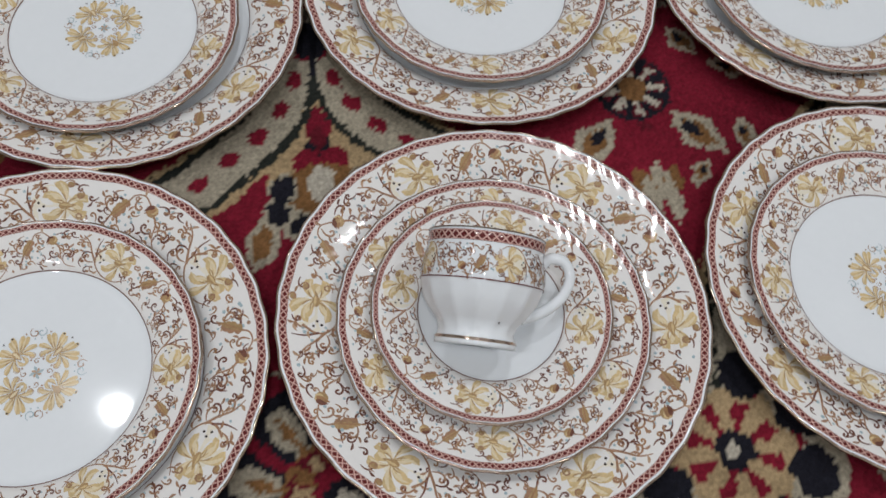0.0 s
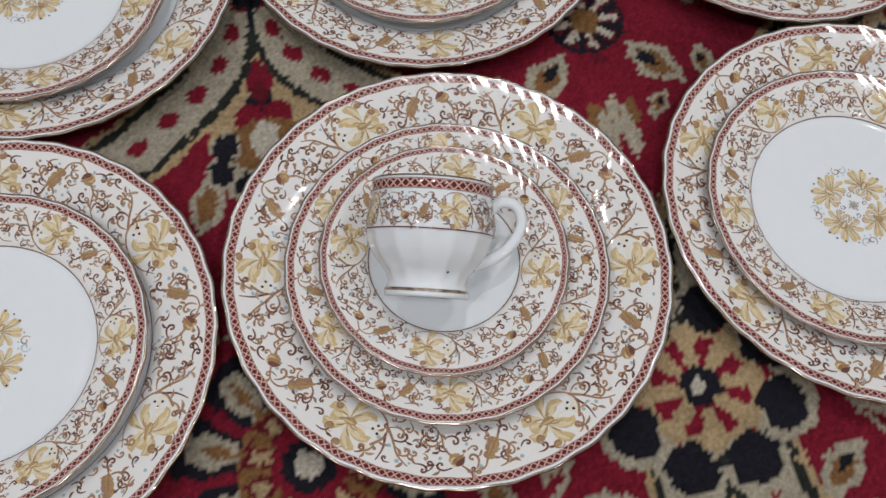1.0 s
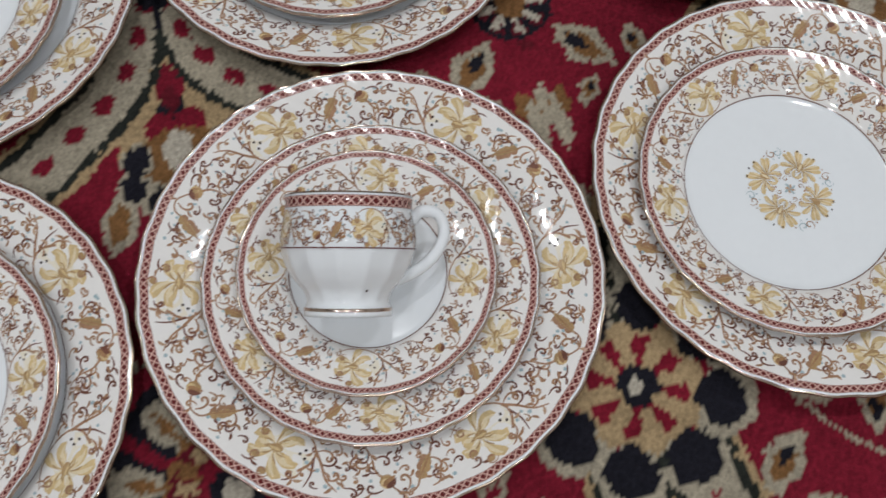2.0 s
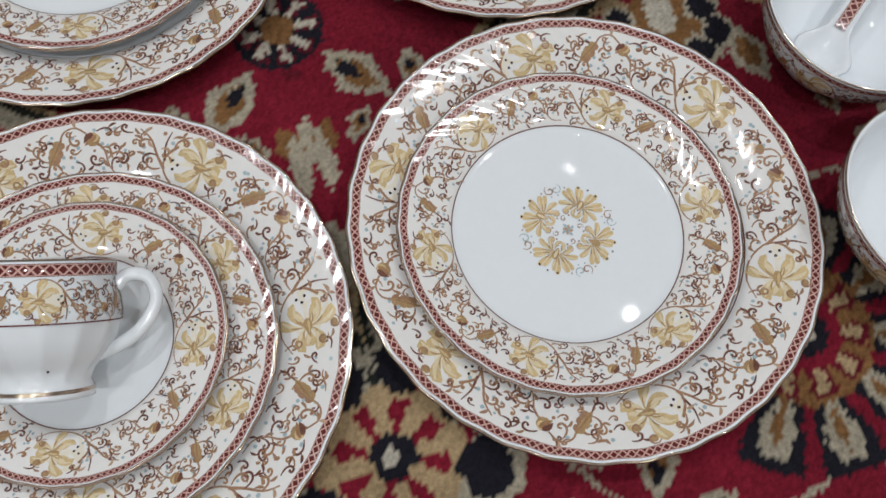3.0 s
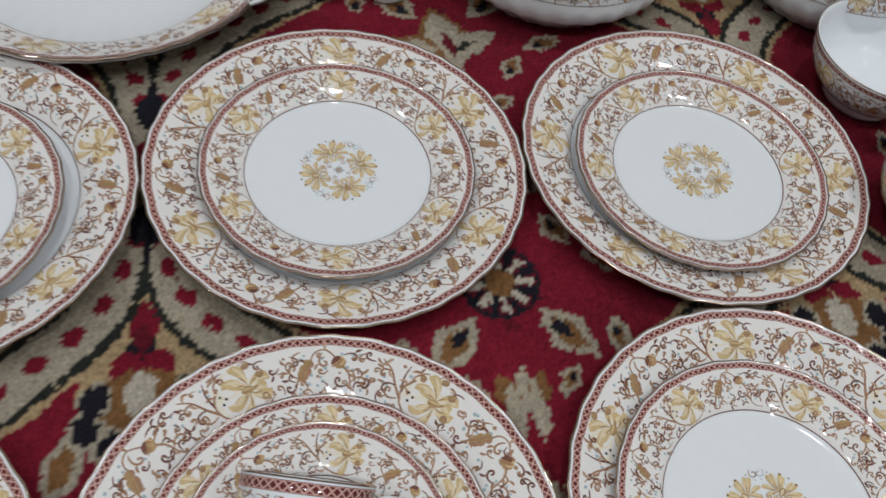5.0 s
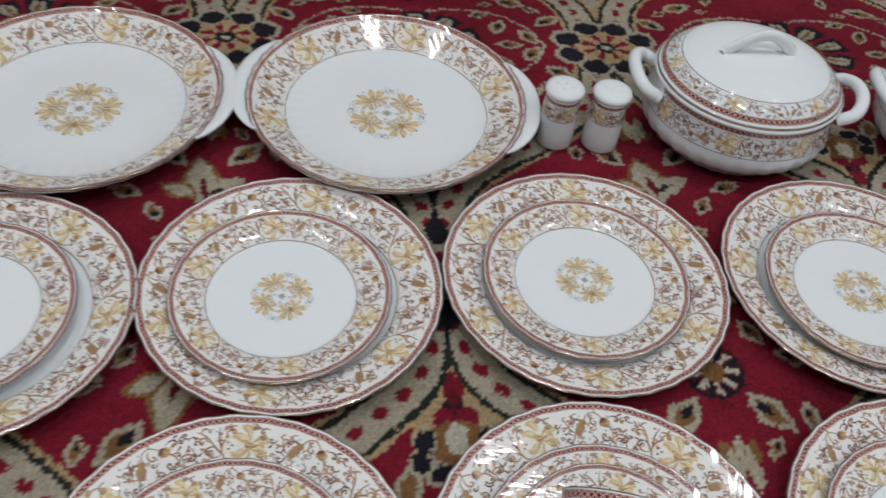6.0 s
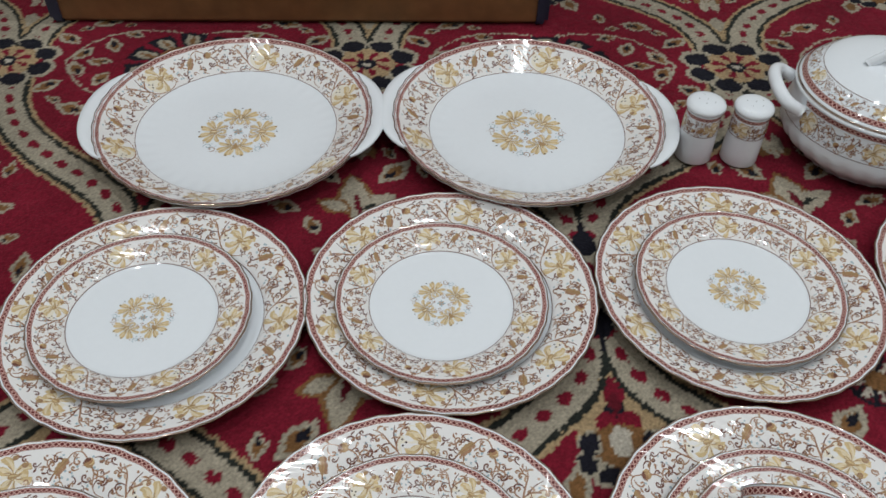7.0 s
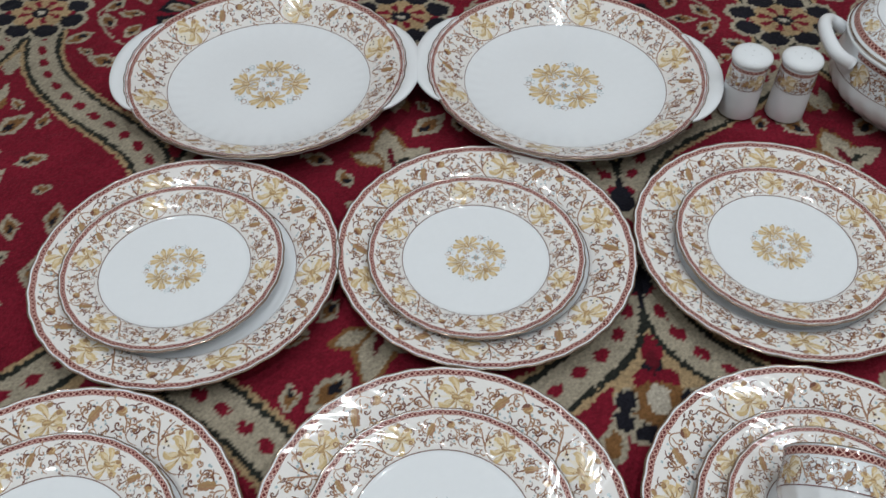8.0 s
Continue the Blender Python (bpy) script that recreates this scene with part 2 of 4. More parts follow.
def vine_sector(p, place, length, rnd):
    """One repeat of the border: a lily in the crook of a stem, forked sprigs, a budded berry, an oak leaf and scattered dots; y runs from 0 to 1 across the band."""
    k = length / 3.35
    rib = lambda pts, w0, w1, m, n=10: p.ribbon([tuple(q) for q in spline([(a * k, b) for a, b in pts], n)], w0, w1, m, place)

    def sprig(x, y, ang, ln, turn, m=iBROWN, w=0.05, barb=True):
        """A stem that winds up into a scroll, thick in the middle, with a bud at its end and a leaf at its back."""
        n, px, py, pts = 15, x * k, y, []
        for i in range(n):
            f = i / (n - 1)
            pts.append((px, py))
            a = math.radians(ang + 1.5 * turn * f ** 1.6)
            step = 1.3 * ln / n * (1.3 - 0.95 * f)
            px, py = px + step * math.cos(a), min(0.985, max(0.015, py + step * math.sin(a)))
        p.ribbon(pts, w * 0.4, w * 0.5, m, place, 0.00022, wm=w * 1.35)
        p.dot(pts[-1][0], pts[-1][1], w * 0.5, m, place, 0.00024, n=7)
        if barb:
            bx, by = pts[5]
            p.petal(bx, by, ang - math.copysign(38, turn), 0.15, 0.05, math.copysign(30, turn), rnd.choice((iTAN, m)), place, 0.00024, n=5)

    lift = rnd.uniform(-0.02, 0.02)
    flower(p, 0.52 * k, 0.5 + lift, rnd.uniform(-14, 4), 0.47, place, backing=True)
    rib([(0.0, 0.26), (0.3, 0.05), (0.72, 0.04), (1.02, 0.24), (1.06, 0.5), (0.9, 0.74)], 0.018, 0.05, iTAN, 16)
    rib([(1.04, 0.3), (1.2, 0.5), (1.34, 0.76), (1.52, 0.92)], 0.06, 0.02, iTAN)
    rib([(1.06, 0.44), (1.1, 0.7), (1.06, 0.95)], 0.05, 0.016, iBROWN)
    sprig(0.96, 0.7, 105, 0.42, 230, iTAN)
    sprig(1.2, 0.5, 10, 0.46, -250, iBROWN)
    sprig(1.3, 0.72, 20, 0.40, -240, iTAN)
    sprig(1.1, 0.3, -20, 0.50, 240, iTAN)
    sprig(1.16, 0.16, -10, 0.34, -200, iBROWN, 0.04, False)
    sprig(1.66, 0.52, -100, 0.42, 260, iBROWN)
    sprig(1.62, 0.84, -10, 0.36, 250, iBROWN, 0.045)
    rib([(1.56, 0.08), (1.82, 0.1), (1.98, 0.28), (2.04, 0.52), (2.2, 0.7)], 0.016, 0.045, iTAN, 13)
    sprig(2.0, 0.36, 130, 0.50, 230, iTAN)
    sprig(1.92, 0.2, 80, 0.36, 240, iBROWN, 0.045)
    sprig(2.02, 0.34, -30, 0.48, 250, iBROWN)
    bx, by = 2.22 * k, 0.72
    p.dot(bx, by, 0.125, iAMBER, place, 0.00028, n=10)
    p.dot(bx - 0.02, by + 0.03, 0.085, iYELLOW, place, 0.0003, n=9)
    p.petal(bx + 0.13, by - 0.1, 138, 0.26, 0.10, 0, iRUSSET, place, 0.00032, n=6)
    p.petal(bx + 0.14, by - 0.06, 112, 0.22, 0.10, 20, iBROWN, place, 0.00034, n=6)
    sprig(2.16, 0.86, 150, 0.40, 220, iBROWN, 0.045)
    rib([(2.3, 0.82), (2.46, 0.95), (2.62, 0.9), (2.7, 0.74), (2.84, 0.5), (3.0, 0.3)], 0.03, 0.03, iTAN, 14)
    lx0, ly0, lean = 2.66 * k, 0.80, -58
    for f, side, ln in ((0.1, 1, 0.17), (0.1, -1, 0.16), (0.32, 1, 0.21), (0.32, -1, 0.22), (0.56, 1, 0.18), (0.56, -1, 0.2), (0.78, 1, 0.12), (0.78, -1, 0.13)):
        lx, ly = lx0 + 0.48 * f * math.cos(math.radians(lean)), ly0 + 0.48 * f * math.sin(math.radians(lean))
        p.petal(lx, ly, lean + side * 52, ln * 0.88, 0.085, -side * 20, iAMBER if side > 0 else iTAN, place, 0.00028, n=6)
    p.petal(lx0, ly0, lean, 0.52, 0.10, 4, iAMBER, place, 0.0003, n=8)
    p.petal(lx0, ly0, lean, 0.50, 0.03, 4, iRUSSET, place, 0.00033, n=8)
    rib([(2.66, 0.8), (2.8, 0.56), (2.95, 0.34)], 0.02, 0.01, iBROWN, 6)
    sprig(2.5, 0.9, -60, 0.44, -230, iTAN)
    sprig(2.94, 0.38, -70, 0.42, 240, iBROWN)
    sprig(2.9, 0.44, 20, 0.46, 250, iTAN)
    sprig(2.5, 0.36, 200, 0.30, 230, iBROWN, 0.042, False)
    sprig(3.02, 0.86, 200, 0.34, 230, iBROWN, 0.042)
    sprig(3.2, 0.2, 100, 0.32, -230, iTAN, 0.042, False)
    sprig(0.08, 0.9, 10, 0.34, -240, iBROWN, 0.042)
    for x, y, ang, ln, tn in ((1.4, 0.1, 30, 0.34, 230), (1.46, 0.62, 60, 0.30, -240), (1.8, 0.94, -30, 0.3, -220), (1.74, 0.3, 150, 0.3, -240), (2.1, 0.56, 160, 0.28, 220), (2.34, 0.06, 10, 0.36, 230), (2.4, 0.56, -40, 0.3, 240), (2.66, 0.12, 60, 0.34, -240),
                              (2.84, 0.92, -20, 0.34, -220), (3.06, 0.56, 60, 0.34, 240), (3.22, 0.7, -60, 0.3, 230), (2.9, 0.08, -10, 0.34, 220), (0.06, 0.12, 40, 0.3, 200), (0.98, 0.06, 0, 0.3, 200), (0.74, 0.95, -10, 0.26, -200)):
        sprig(x, y, ang + rnd.uniform(-12, 12), ln, tn, rnd.choice((iBROWN, iTAN, iRUSSET)), 0.042, rnd.random() < 0.5)
    for x, y, ang in ((1.16, 0.62, 150), (1.28, 0.62, 20), (1.44, 0.84, 100), (1.02, 0.84, 130), (1.96, 0.24, 20), (2.1, 0.6, 20), (2.44, 0.94, 60), (0.9, 0.12, -60), (2.92, 0.4, 170)):
        p.petal(x * k, y, ang, 0.16, 0.055, 25, rnd.choice((iTAN, iPINKISH)), place, 0.00023, n=5)
    for i in range(12):
        sprig(1.05 + 2.25 * (i + rnd.uniform(0.1, 0.9)) / 12, rnd.uniform(0.08, 0.92), rnd.uniform(0, 360), rnd.uniform(0.2, 0.3), rnd.choice((-240, 240)), rnd.choice((iBROWN, iTAN, iRUSSET)), 0.036, i % 2 == 0)
    for _ in range(40):
        p.dot(rnd.uniform(0.95, 3.3) * k, rnd.uniform(0.06, 0.94), rnd.uniform(0.026, 0.042), rnd.choice((iBLUE, iBLUE, iBLUE, iTAN)), place, 0.0002, n=6)


def lattice(p, place, length, height, pitch, lift=0.0002):
    """The maroon border with pink crosses; x runs over length, y over height."""
    n = max(8, round(length / pitch))
    rows = [[(length * i / (n * 2), y * height) for y in (-0.06, 0.25, 0.5, 0.75, 1.06)] for i in range(n * 2 + 1)]
    p.strip(rows, iMAROON, place, lift)
    for y in (0.03, 0.97):
        p.strip([[(length * i / (n * 2), (y - 0.035) * height), (length * i / (n * 2), (y + 0.035) * height)] for i in range(n * 2 + 1)], iPINK, place, lift + 0.00008)
    for i in range(n):
        a, b = length * i / n, length * (i + 1) / n
        w = (b - a) * 0.115
        for x0, x1 in ((a, b), (b, a)):
            p.strip([[(x0 + (x1 - x0) * f - w, height * f), (x0 + (x1 - x0) * f + w, height * f)] for f in (0, 0.25, 0.5, 0.75, 1)], iPINK, place, lift + 0.00008)


def palmette(p, ang, radius, place):
    """One lily of the posy: finger petals fanned outwards from a calyx near the ring's middle, two of them curled back."""
    c, sn = math.cos(math.radians(ang)), math.sin(math.radians(ang))

    def at(r, t):
        return radius * (r * c - t * sn), radius * (r * sn + t * c)
    for side in (1, -1):
        for r, t, a, ln, wd, bd in ((0.56, 0.02, 8, 0.40, 0.10, 6), (0.58, 0.04, 27, 0.44, 0.105, -4), (0.58, 0.06, 46, 0.42, 0.11, 6), (0.57, 0.07, 66, 0.42, 0.105, 0), (0.56, 0.08, 88, 0.36, 0.11, 18), (0.55, 0.07, 110, 0.28, 0.10, 36), (0.52, 0.05, 140, 0.22, 0.09, 50)):
            x, y = at(r, side * t)
            p.petal(x, y, ang + side * a, ln * radius, wd * radius, side * bd, iYELLOW, place, 0.00026 + 0.00001 * (a % 5), blunt=0.7)
            p.petal(x, y, ang + side * (a - 6), ln * radius * 0.92, wd * radius * 0.34, side * bd, iPALE, place, 0.00036, n=6)
            p.petal(x, y, ang + side * (a + 6), ln * radius * 0.55, wd * radius * 0.22, side * bd, iAMBER, place, 0.00038, n=5)
        p.dot(*at(0.96, side * 0.20), 0.024 * radius, iBLACK, place, 0.0003, n=6)
        p.dot(*at(0.30, side * 0.12), 0.022 * radius, iTAN, place, 0.0002, n=6)
        x, y = at(0.36, side * 0.20)
        p.curl(x, y, 0.07 * radius, ang + side * 60, side * 300, iPINKISH, place, 0.03 * radius, n=10)
        x, y = at(0.70, side * 0.60)
        p.curl(x, y, 0.10 * radius, ang + side * 20, side * -300, iBLUE if side > 0 else iTAN, place, 0.030 * radius, n=10)
        p.dot(*at(0.82, side * 0.46), 0.02 * radius, iTAN, place, 0.0002, n=6)
        p.dot(*at(0.60, side * 0.50), 0.02 * radius, iBLUE, place, 0.0002, n=6)
    p.dot(*at(1.0, 0.0), 0.022 * radius, iBLACK, place, 0.0003, n=6)
    p.petal(*at(0.46, 0.0), ang, 0.26 * radius, 0.14 * radius, 0, iAMBER, place, 0.0004, n=7)
    p.petal(*at(0.48, 0.0), ang, 0.22 * radius, 0.06 * radius, 0, iPALE, place, 0.00042, n=5)


def medallion(p, place, radius):
    """Four lilies opening outwards round a small grey sprig."""
    for q in range(4):
        palmette(p, 90 * q, radius, place)
        for k in (0, 45):
            p.petal(0, 0, k + 90 * q, (0.15 if k else 0.11) * radius, 0.055 * radius, 20, iBLUE if k else iPINKISH, place, 0.0002, n=5)
        a = math.radians(90 * q + 45)
        p.curl(0.26 * radius * math.cos(a), 0.26 * radius * math.sin(a), 0.06 * radius, 90 * q, 300, iTAN, place, 0.024 * radius, n=10)
        p.dot(0.92 * radius * math.cos(a), 0.92 * radius * math.sin(a), 0.03 * radius, iBLUE, place, 0.0002, n=6)


# ---- crockery ----
def plate(name, label, R, height, well, inner, repeats, N, group, has_medallion=True, category="plate", lugs=False, flute=0.00008, phase=0.0):
    """A glazed plate: fluted rim, printed border, gilt edge and, in the middle, a printed posy."""
    thing = tagged(new(name), label, category, group)
    th = 0.0045 if lugs else 0.0024
    dish = 0.0055 if lugs else 0.0005
    rise = lambda q: well + (dish * max(0.0, (q - 0.6) / 0.4) ** 2 if lugs else 0.0)
    top = [(0, well)] + [(inner * q * R, rise(q)) for q in ((0.5, 0.64, 0.72, 0.78, 0.82, 0.86, 0.9, 0.94) if lugs else (0.5, 0.7, 0.84, 0.9, 0.925, 0.94))] + [(inner * R, well + dish)]
    for i in range(1, 17):
        f = i / 16
        top.append((R * (inner + (1 - inner) * f), well + dish + (height - well - dish) * (f ** 0.62 if not lugs else f)))
    tr, tz = np.array([a for a, b in top]), np.array([b for a, b in top])

    def wave(r, theta):
        f = min(1.0, max(0.0, (r / R - inner) / (1 - inner)))
        ripple = 0.00022 * max(0.0, 1 - abs(r / R / inner - 0.93) / 0.13) * math.cos(N * theta) if lugs else 0.0
        uneven = 0.7 + 0.3 * math.sin(7 * theta + 3 * math.sin(3 * theta))
        return (1 + 0.0030 * f * f * math.cos(N * theta)), flute * uneven * min(1.0, f * 2.2, 0.8 + 4 * (1 - f)) * math.cos(2 * N * theta - 24 * f) + ripple

    def shape(r, z, theta, k):
        s, dz = wave(r, theta)
        return r * s, z + dz

    edge_z = height
    prof = [(a, b, 0) for a, b in top] + [(R + 0.0006, edge_z - 0.0008, 0), (R - 0.0004, edge_z - th, 0)]
    foot = inner * 0.84 * R
    low = [(R * (inner + (1 - inner) * f), float(np.interp(R * (inner + (1 - inner) * f), tr, tz)) - th, 0) for f in (0.75, 0.5, 0.25, 0.05)]
    prof += low + [(foot + 0.004, well - th, 0), (foot + 0.002, 0.0, 0), (foot - 0.001, 0.0, 0), (foot - 0.003, well - th - 0.0004, 0), (0, well - th - 0.0004, 0)]
    turned("body", prof, PORCELAIN, thing, shape, na=N * 16)
    turned("gilt_edge", [(R - 0.0004, edge_z + 0.0001, 0), (R + 0.0005, edge_z + 0.0001, 0), (R + 0.0010, edge_z - 0.0010, 0), (R + 0.0004, edge_z - 0.0024, 0), (R - 0.0005, edge_z - 0.0012, 0)],
           GILT, thing, shape, na=N * 16, closed=True, label="thin worn gilt line along the edge")

    def lay(r, theta, lift):
        s, dz = wave(r, theta)
        return (r * s * math.cos(theta), r * s * math.sin(theta), float(np.interp(r, tr, tz)) + dz + lift)

    bw = R * (0.031 if R > 0.12 else 0.036)
    r_out = R * (0.991 if lugs else 0.985)
    r_in = r_out - bw
    p = Print()
    rm = r_out - bw / 2
    lattice(p, lambda x, y, l: lay(r_in + y, x / rm, l), 2 * math.pi * rm, bw, bw * 1.12)
    lo, hi = inner * R * 1.012, r_in - 0.0012
    span = hi - lo
    mid = (lo + hi) / 2
    length = 2 * math.pi * mid / repeats / span
    rnd = random.Random(7)
    radii = [lo - 0.0004] + [float(r) for r in tr if lo < r < r_in - 0.0005] + [r_in]
    p.strip([[(i, r) for r in radii] for i in range(N * 16 + 1)], iIVORY, lambda x, y, l: lay(y, x * 2 * math.pi / (N * 16), l), 0.00009)
    for q in range(repeats):
        vine_sector(p, lambda x, y, l: lay(lo + y * span, math.radians(phase) + (x + q * length) * span / mid, l), length, rnd)
    ring = [[(i, lo - 0.0010), (i, lo - 0.0004)] for i in range(129)]
    p.strip(ring, iBROWN, lambda x, y, l: lay(y, x * 2 * math.pi / 128, l), 0.0002)
    p.build("printed_border", thing, "gold flowers and brown scrolls inside a maroon lattice")
    if has_medallion:
        p = Print()
        medallion(p, lambda x, y, l: (x, y, well + l), 0.288 * R)
        p.build("printed_posy", thing, "four gold lilies in a ring")
    if lugs:
        for side in (0, 180):
            verts, faces = [], []
            n = 22
            for i in range(n + 1):
                f = i / n * 2 - 1
                a = math.radians(side + 31 * f)
                out = 0.0152 * (1 - abs(f) ** 2.6) ** 0.85 if abs(f) < 1 else 0
                for rr, z in ((R - 0.003, edge_z - 0.001), (R + out * 0.6, edge_z + 0.0004), (R + out, edge_z + 0.0002), (R + out + 0.0008, edge_z - 0.0015), (R + out, edge_z - 0.0032), (R - 0.003, edge_z - 0.0034)):
                    verts.append((rr * math.cos(a), rr * math.sin(a), z))
            for i in range(n):
                for k in range(6):
                    l = (k + 1) % 6
                    faces.append((i * 6 + k, i * 6 + l, (i + 1) * 6 + l, (i + 1) * 6 + k))
            mesh_object("lug", verts, faces, [PORCELAIN], parent=thing, label="plain white lug handle")
    return thing


DR, SR, UR, PR = 0.1285, 0.0922, 0.0705, 0.1447
DINNER = [(-0.4326, 0.1082, 49), (-0.1817, 0.1737, 27), (0.0753, 0.2235, 51), (0.3341, 0.2645, 29), (-0.4374, 0.3665, 58), (-0.1920, 0.4315, 21), (0.0612, 0.4858, 27), (0.3175, 0.5242, 48)]
SMALL = [(-0.4366, 0.1042, 10), (-0.1823, 0.1724, 56), (0.0745, 0.2208, 22), (0.3240, 0.2618, 56), (-0.4476, 0.3622, 57), (-0.1987, 0.4215, 39), (0.0611, 0.4835, 25), (0.3197, 0.5134, 58)]
dinner = plate("dinner_plate", "white porcelain dinner plate with gold floral border on the red carpet", DR, 0.0214, 0.007, 0.70, 6, 34, "dinner plates in two rows", has_medallion=False)
small = plate("side_plate", "white porcelain side plate with gold posy resting in a dinner plate", SR, 0.0165, 0.0067, 0.686, 6, 30, "side plates on the dinner plates")
for first, spots, z in ((dinner, DINNER, -0.0005), (small, SMALL, 0.0066)):
    for i, (x, y, a) in enumerate(spots):
        if i == 0:
            first.matrix_basis = pose(x, y, z, 0, 0, a)
        else:
            copy_thing(first, pose(x, y, z, 0, 0, a))
saucer = plate("saucer", "white porcelain saucer with gold floral border under a tipped cup", UR, 0.0142, 0.0055, 0.62, 4, 26, "", has_medallion=False, category="saucer")
saucer.matrix_basis = pose(0.0725, 0.2240, 0.0134, 0, 0, 67)
platter = plate("cake_platter", "round white platter with two lug handles and gold posy", PR, 0.032, 0.0055, 0.73, 6, 40, "lugged platters", category="platter", lugs=True, phase=12)
platter.matrix_basis = pose(-0.4533, 0.6331, -0.0005, 0, 0, 11)
second = copy_thing(platter, pose(-0.1456, 0.6887, -0.0005, 0, 0, 3))
for piece in second.children:
    if piece.name.startswith("printed_posy"):
        piece.rotation_euler = (0, 0, math.radians(42))


def round_band(p, r_of, z0, z1, repeats, cut=(0, 360), sx=1.0, sy=1.0, flip=False):
    """Places the vine border on an upright body, from z0 up to z1."""
    span = abs(z1 - z0)
    rm = r_of((z0 + z1) / 2)
    a0, a1 = math.radians(cut[0]), math.radians(cut[1])
    length = (a1 - a0) * rm / repeats / span
    rnd = random.Random(11)
    for q in range(repeats):
        def lay(x, y, l):
            a = a0 + (x + q * length) * span / rm
            z = z0 + (z1 - z0) * y
            r = r_of(z) + l * 1.2
            return (r * math.cos(a) * sx, r * math.sin(a) * sy, z)
        vine_sector(p, lay, length, rnd)


def ring_lay(r_of, z0, rm, sx=1.0, sy=1.0, a0=0.0):
    def lay(x, y, l):
        a = a0 + x / rm
        r = r_of(z0 + y) + l * 1.2
        return (r * math.cos(a) * sx, r * math.sin(a) * sy, z0 + y)
    return lay


def teacup():
    thing = tagged(new("teacup"), "white teacup with gold floral band lying sideways on a saucer", "cup")
    zs = [0.0, 0.003, 0.007, 0.012, 0.018, 0.024, 0.030, 0.036, 0.042, 0.048, 0.054, 0.0575]
    rs = [0.0228, 0.0228, 0.0210, 0.0230, 0.0287, 0.0325, 0.0345, 0.0350, 0.0342, 0.0330, 0.0325, 0.0330]
    r_of = lambda z: float(np.interp(z, zs, rs))

    def shape(r, z, th, k):
        return r * (1 - k * 0.035 * abs(math.sin(7 * th))), z
    fine = [0.0, 0.0015, 0.003, 0.005, 0.007] + [0.009 + i * 0.0025 for i in range(20)]
    fine = [z for z in fine if z < 0.0575] + [0.0575]
    prof = [(0, 0.002, 0), (0.019, 0.002, 0)] + [(r_of(z), z, max(0.0, min(1.0, (0.034 - z) / 0.006)) * (z > 0.008)) for z in fine]
    prof += [(r_of(z) - 0.0022, z, 0) for z in reversed([q for q in fine if q > 0.010])] + [(0.014, 0.008, 0), (0, 0.0075, 0)]
    turned("body", prof, PORCELAIN, thing, shape, na=112)
    turned("gilt_foot_line", [(r_of(0.0042) + 0.0002, 0.0042, 0), (r_of(0.003) + 0.0003, 0.0033, 0), (r_of(0.0025) + 0.0001, 0.0026, 0)], GILT, thing, na=64)
    turned("gilt_lip", [(0.0333, 0.0574, 0), (0.0330, 0.0581, 0), (0.0318, 0.0581, 0), (0.0312, 0.0574, 0)], GILT, thing, na=96)
    p = Print()
    lattice(p, ring_lay(r_of, 0.0515, 0.0326), 2 * math.pi * 0.0326, 0.0046, 0.0050)
    round_band(p, r_of, 0.0505, 0.0330, 4)
    p.strip([[(i, 0.0), (i, 0.0006)] for i in range(97)], iMAROON, lambda x, y, l: ring_lay(r_of, 0.0320, 1.0)(x * 2 * math.pi / 96, y, l), 0.0003)
    p.dot(0.0, 0.0, 0.0006, iBLACK, lambda x, y, l: ((r_of(0.0125 + y) + 0.0002) * math.cos(-1.25 + x / 0.024), (r_of(0.0125 + y) + 0.0002) * math.sin(-1.25 + x / 0.024), 0.0125 + y), 0.0003)
    p.build("printed_band", thing, "gold flowers under a maroon lattice")
    pts = spline([(0.0325, 0, 0.046), (0.038, 0, 0.0510), (0.0465, 0, 0.0500), (0.0505, 0, 0.0420), (0.0475, 0, 0.0325), (0.0405, 0, 0.0250), (0.0330, 0, 0.0205), (0.0245, 0, 0.0170)], 26)
    tube("handle", pts, 0.0031, PORCELAIN, thing, flat=0.85, label="plain white ear-shaped handle")
    return thing


cup = teacup()
# lying on its belly and foot, mouth away from the near row
cup.matrix_basis = pose(0.0615, 0.1935, 0.0390, 0, 0, -4) @ pose(0, 0, 0, -70, 0, 0) @ pose(0, 0, 0, 0, 0, 8) @ Matrix.Diagonal((1.0, 1.0, 1.07, 1))


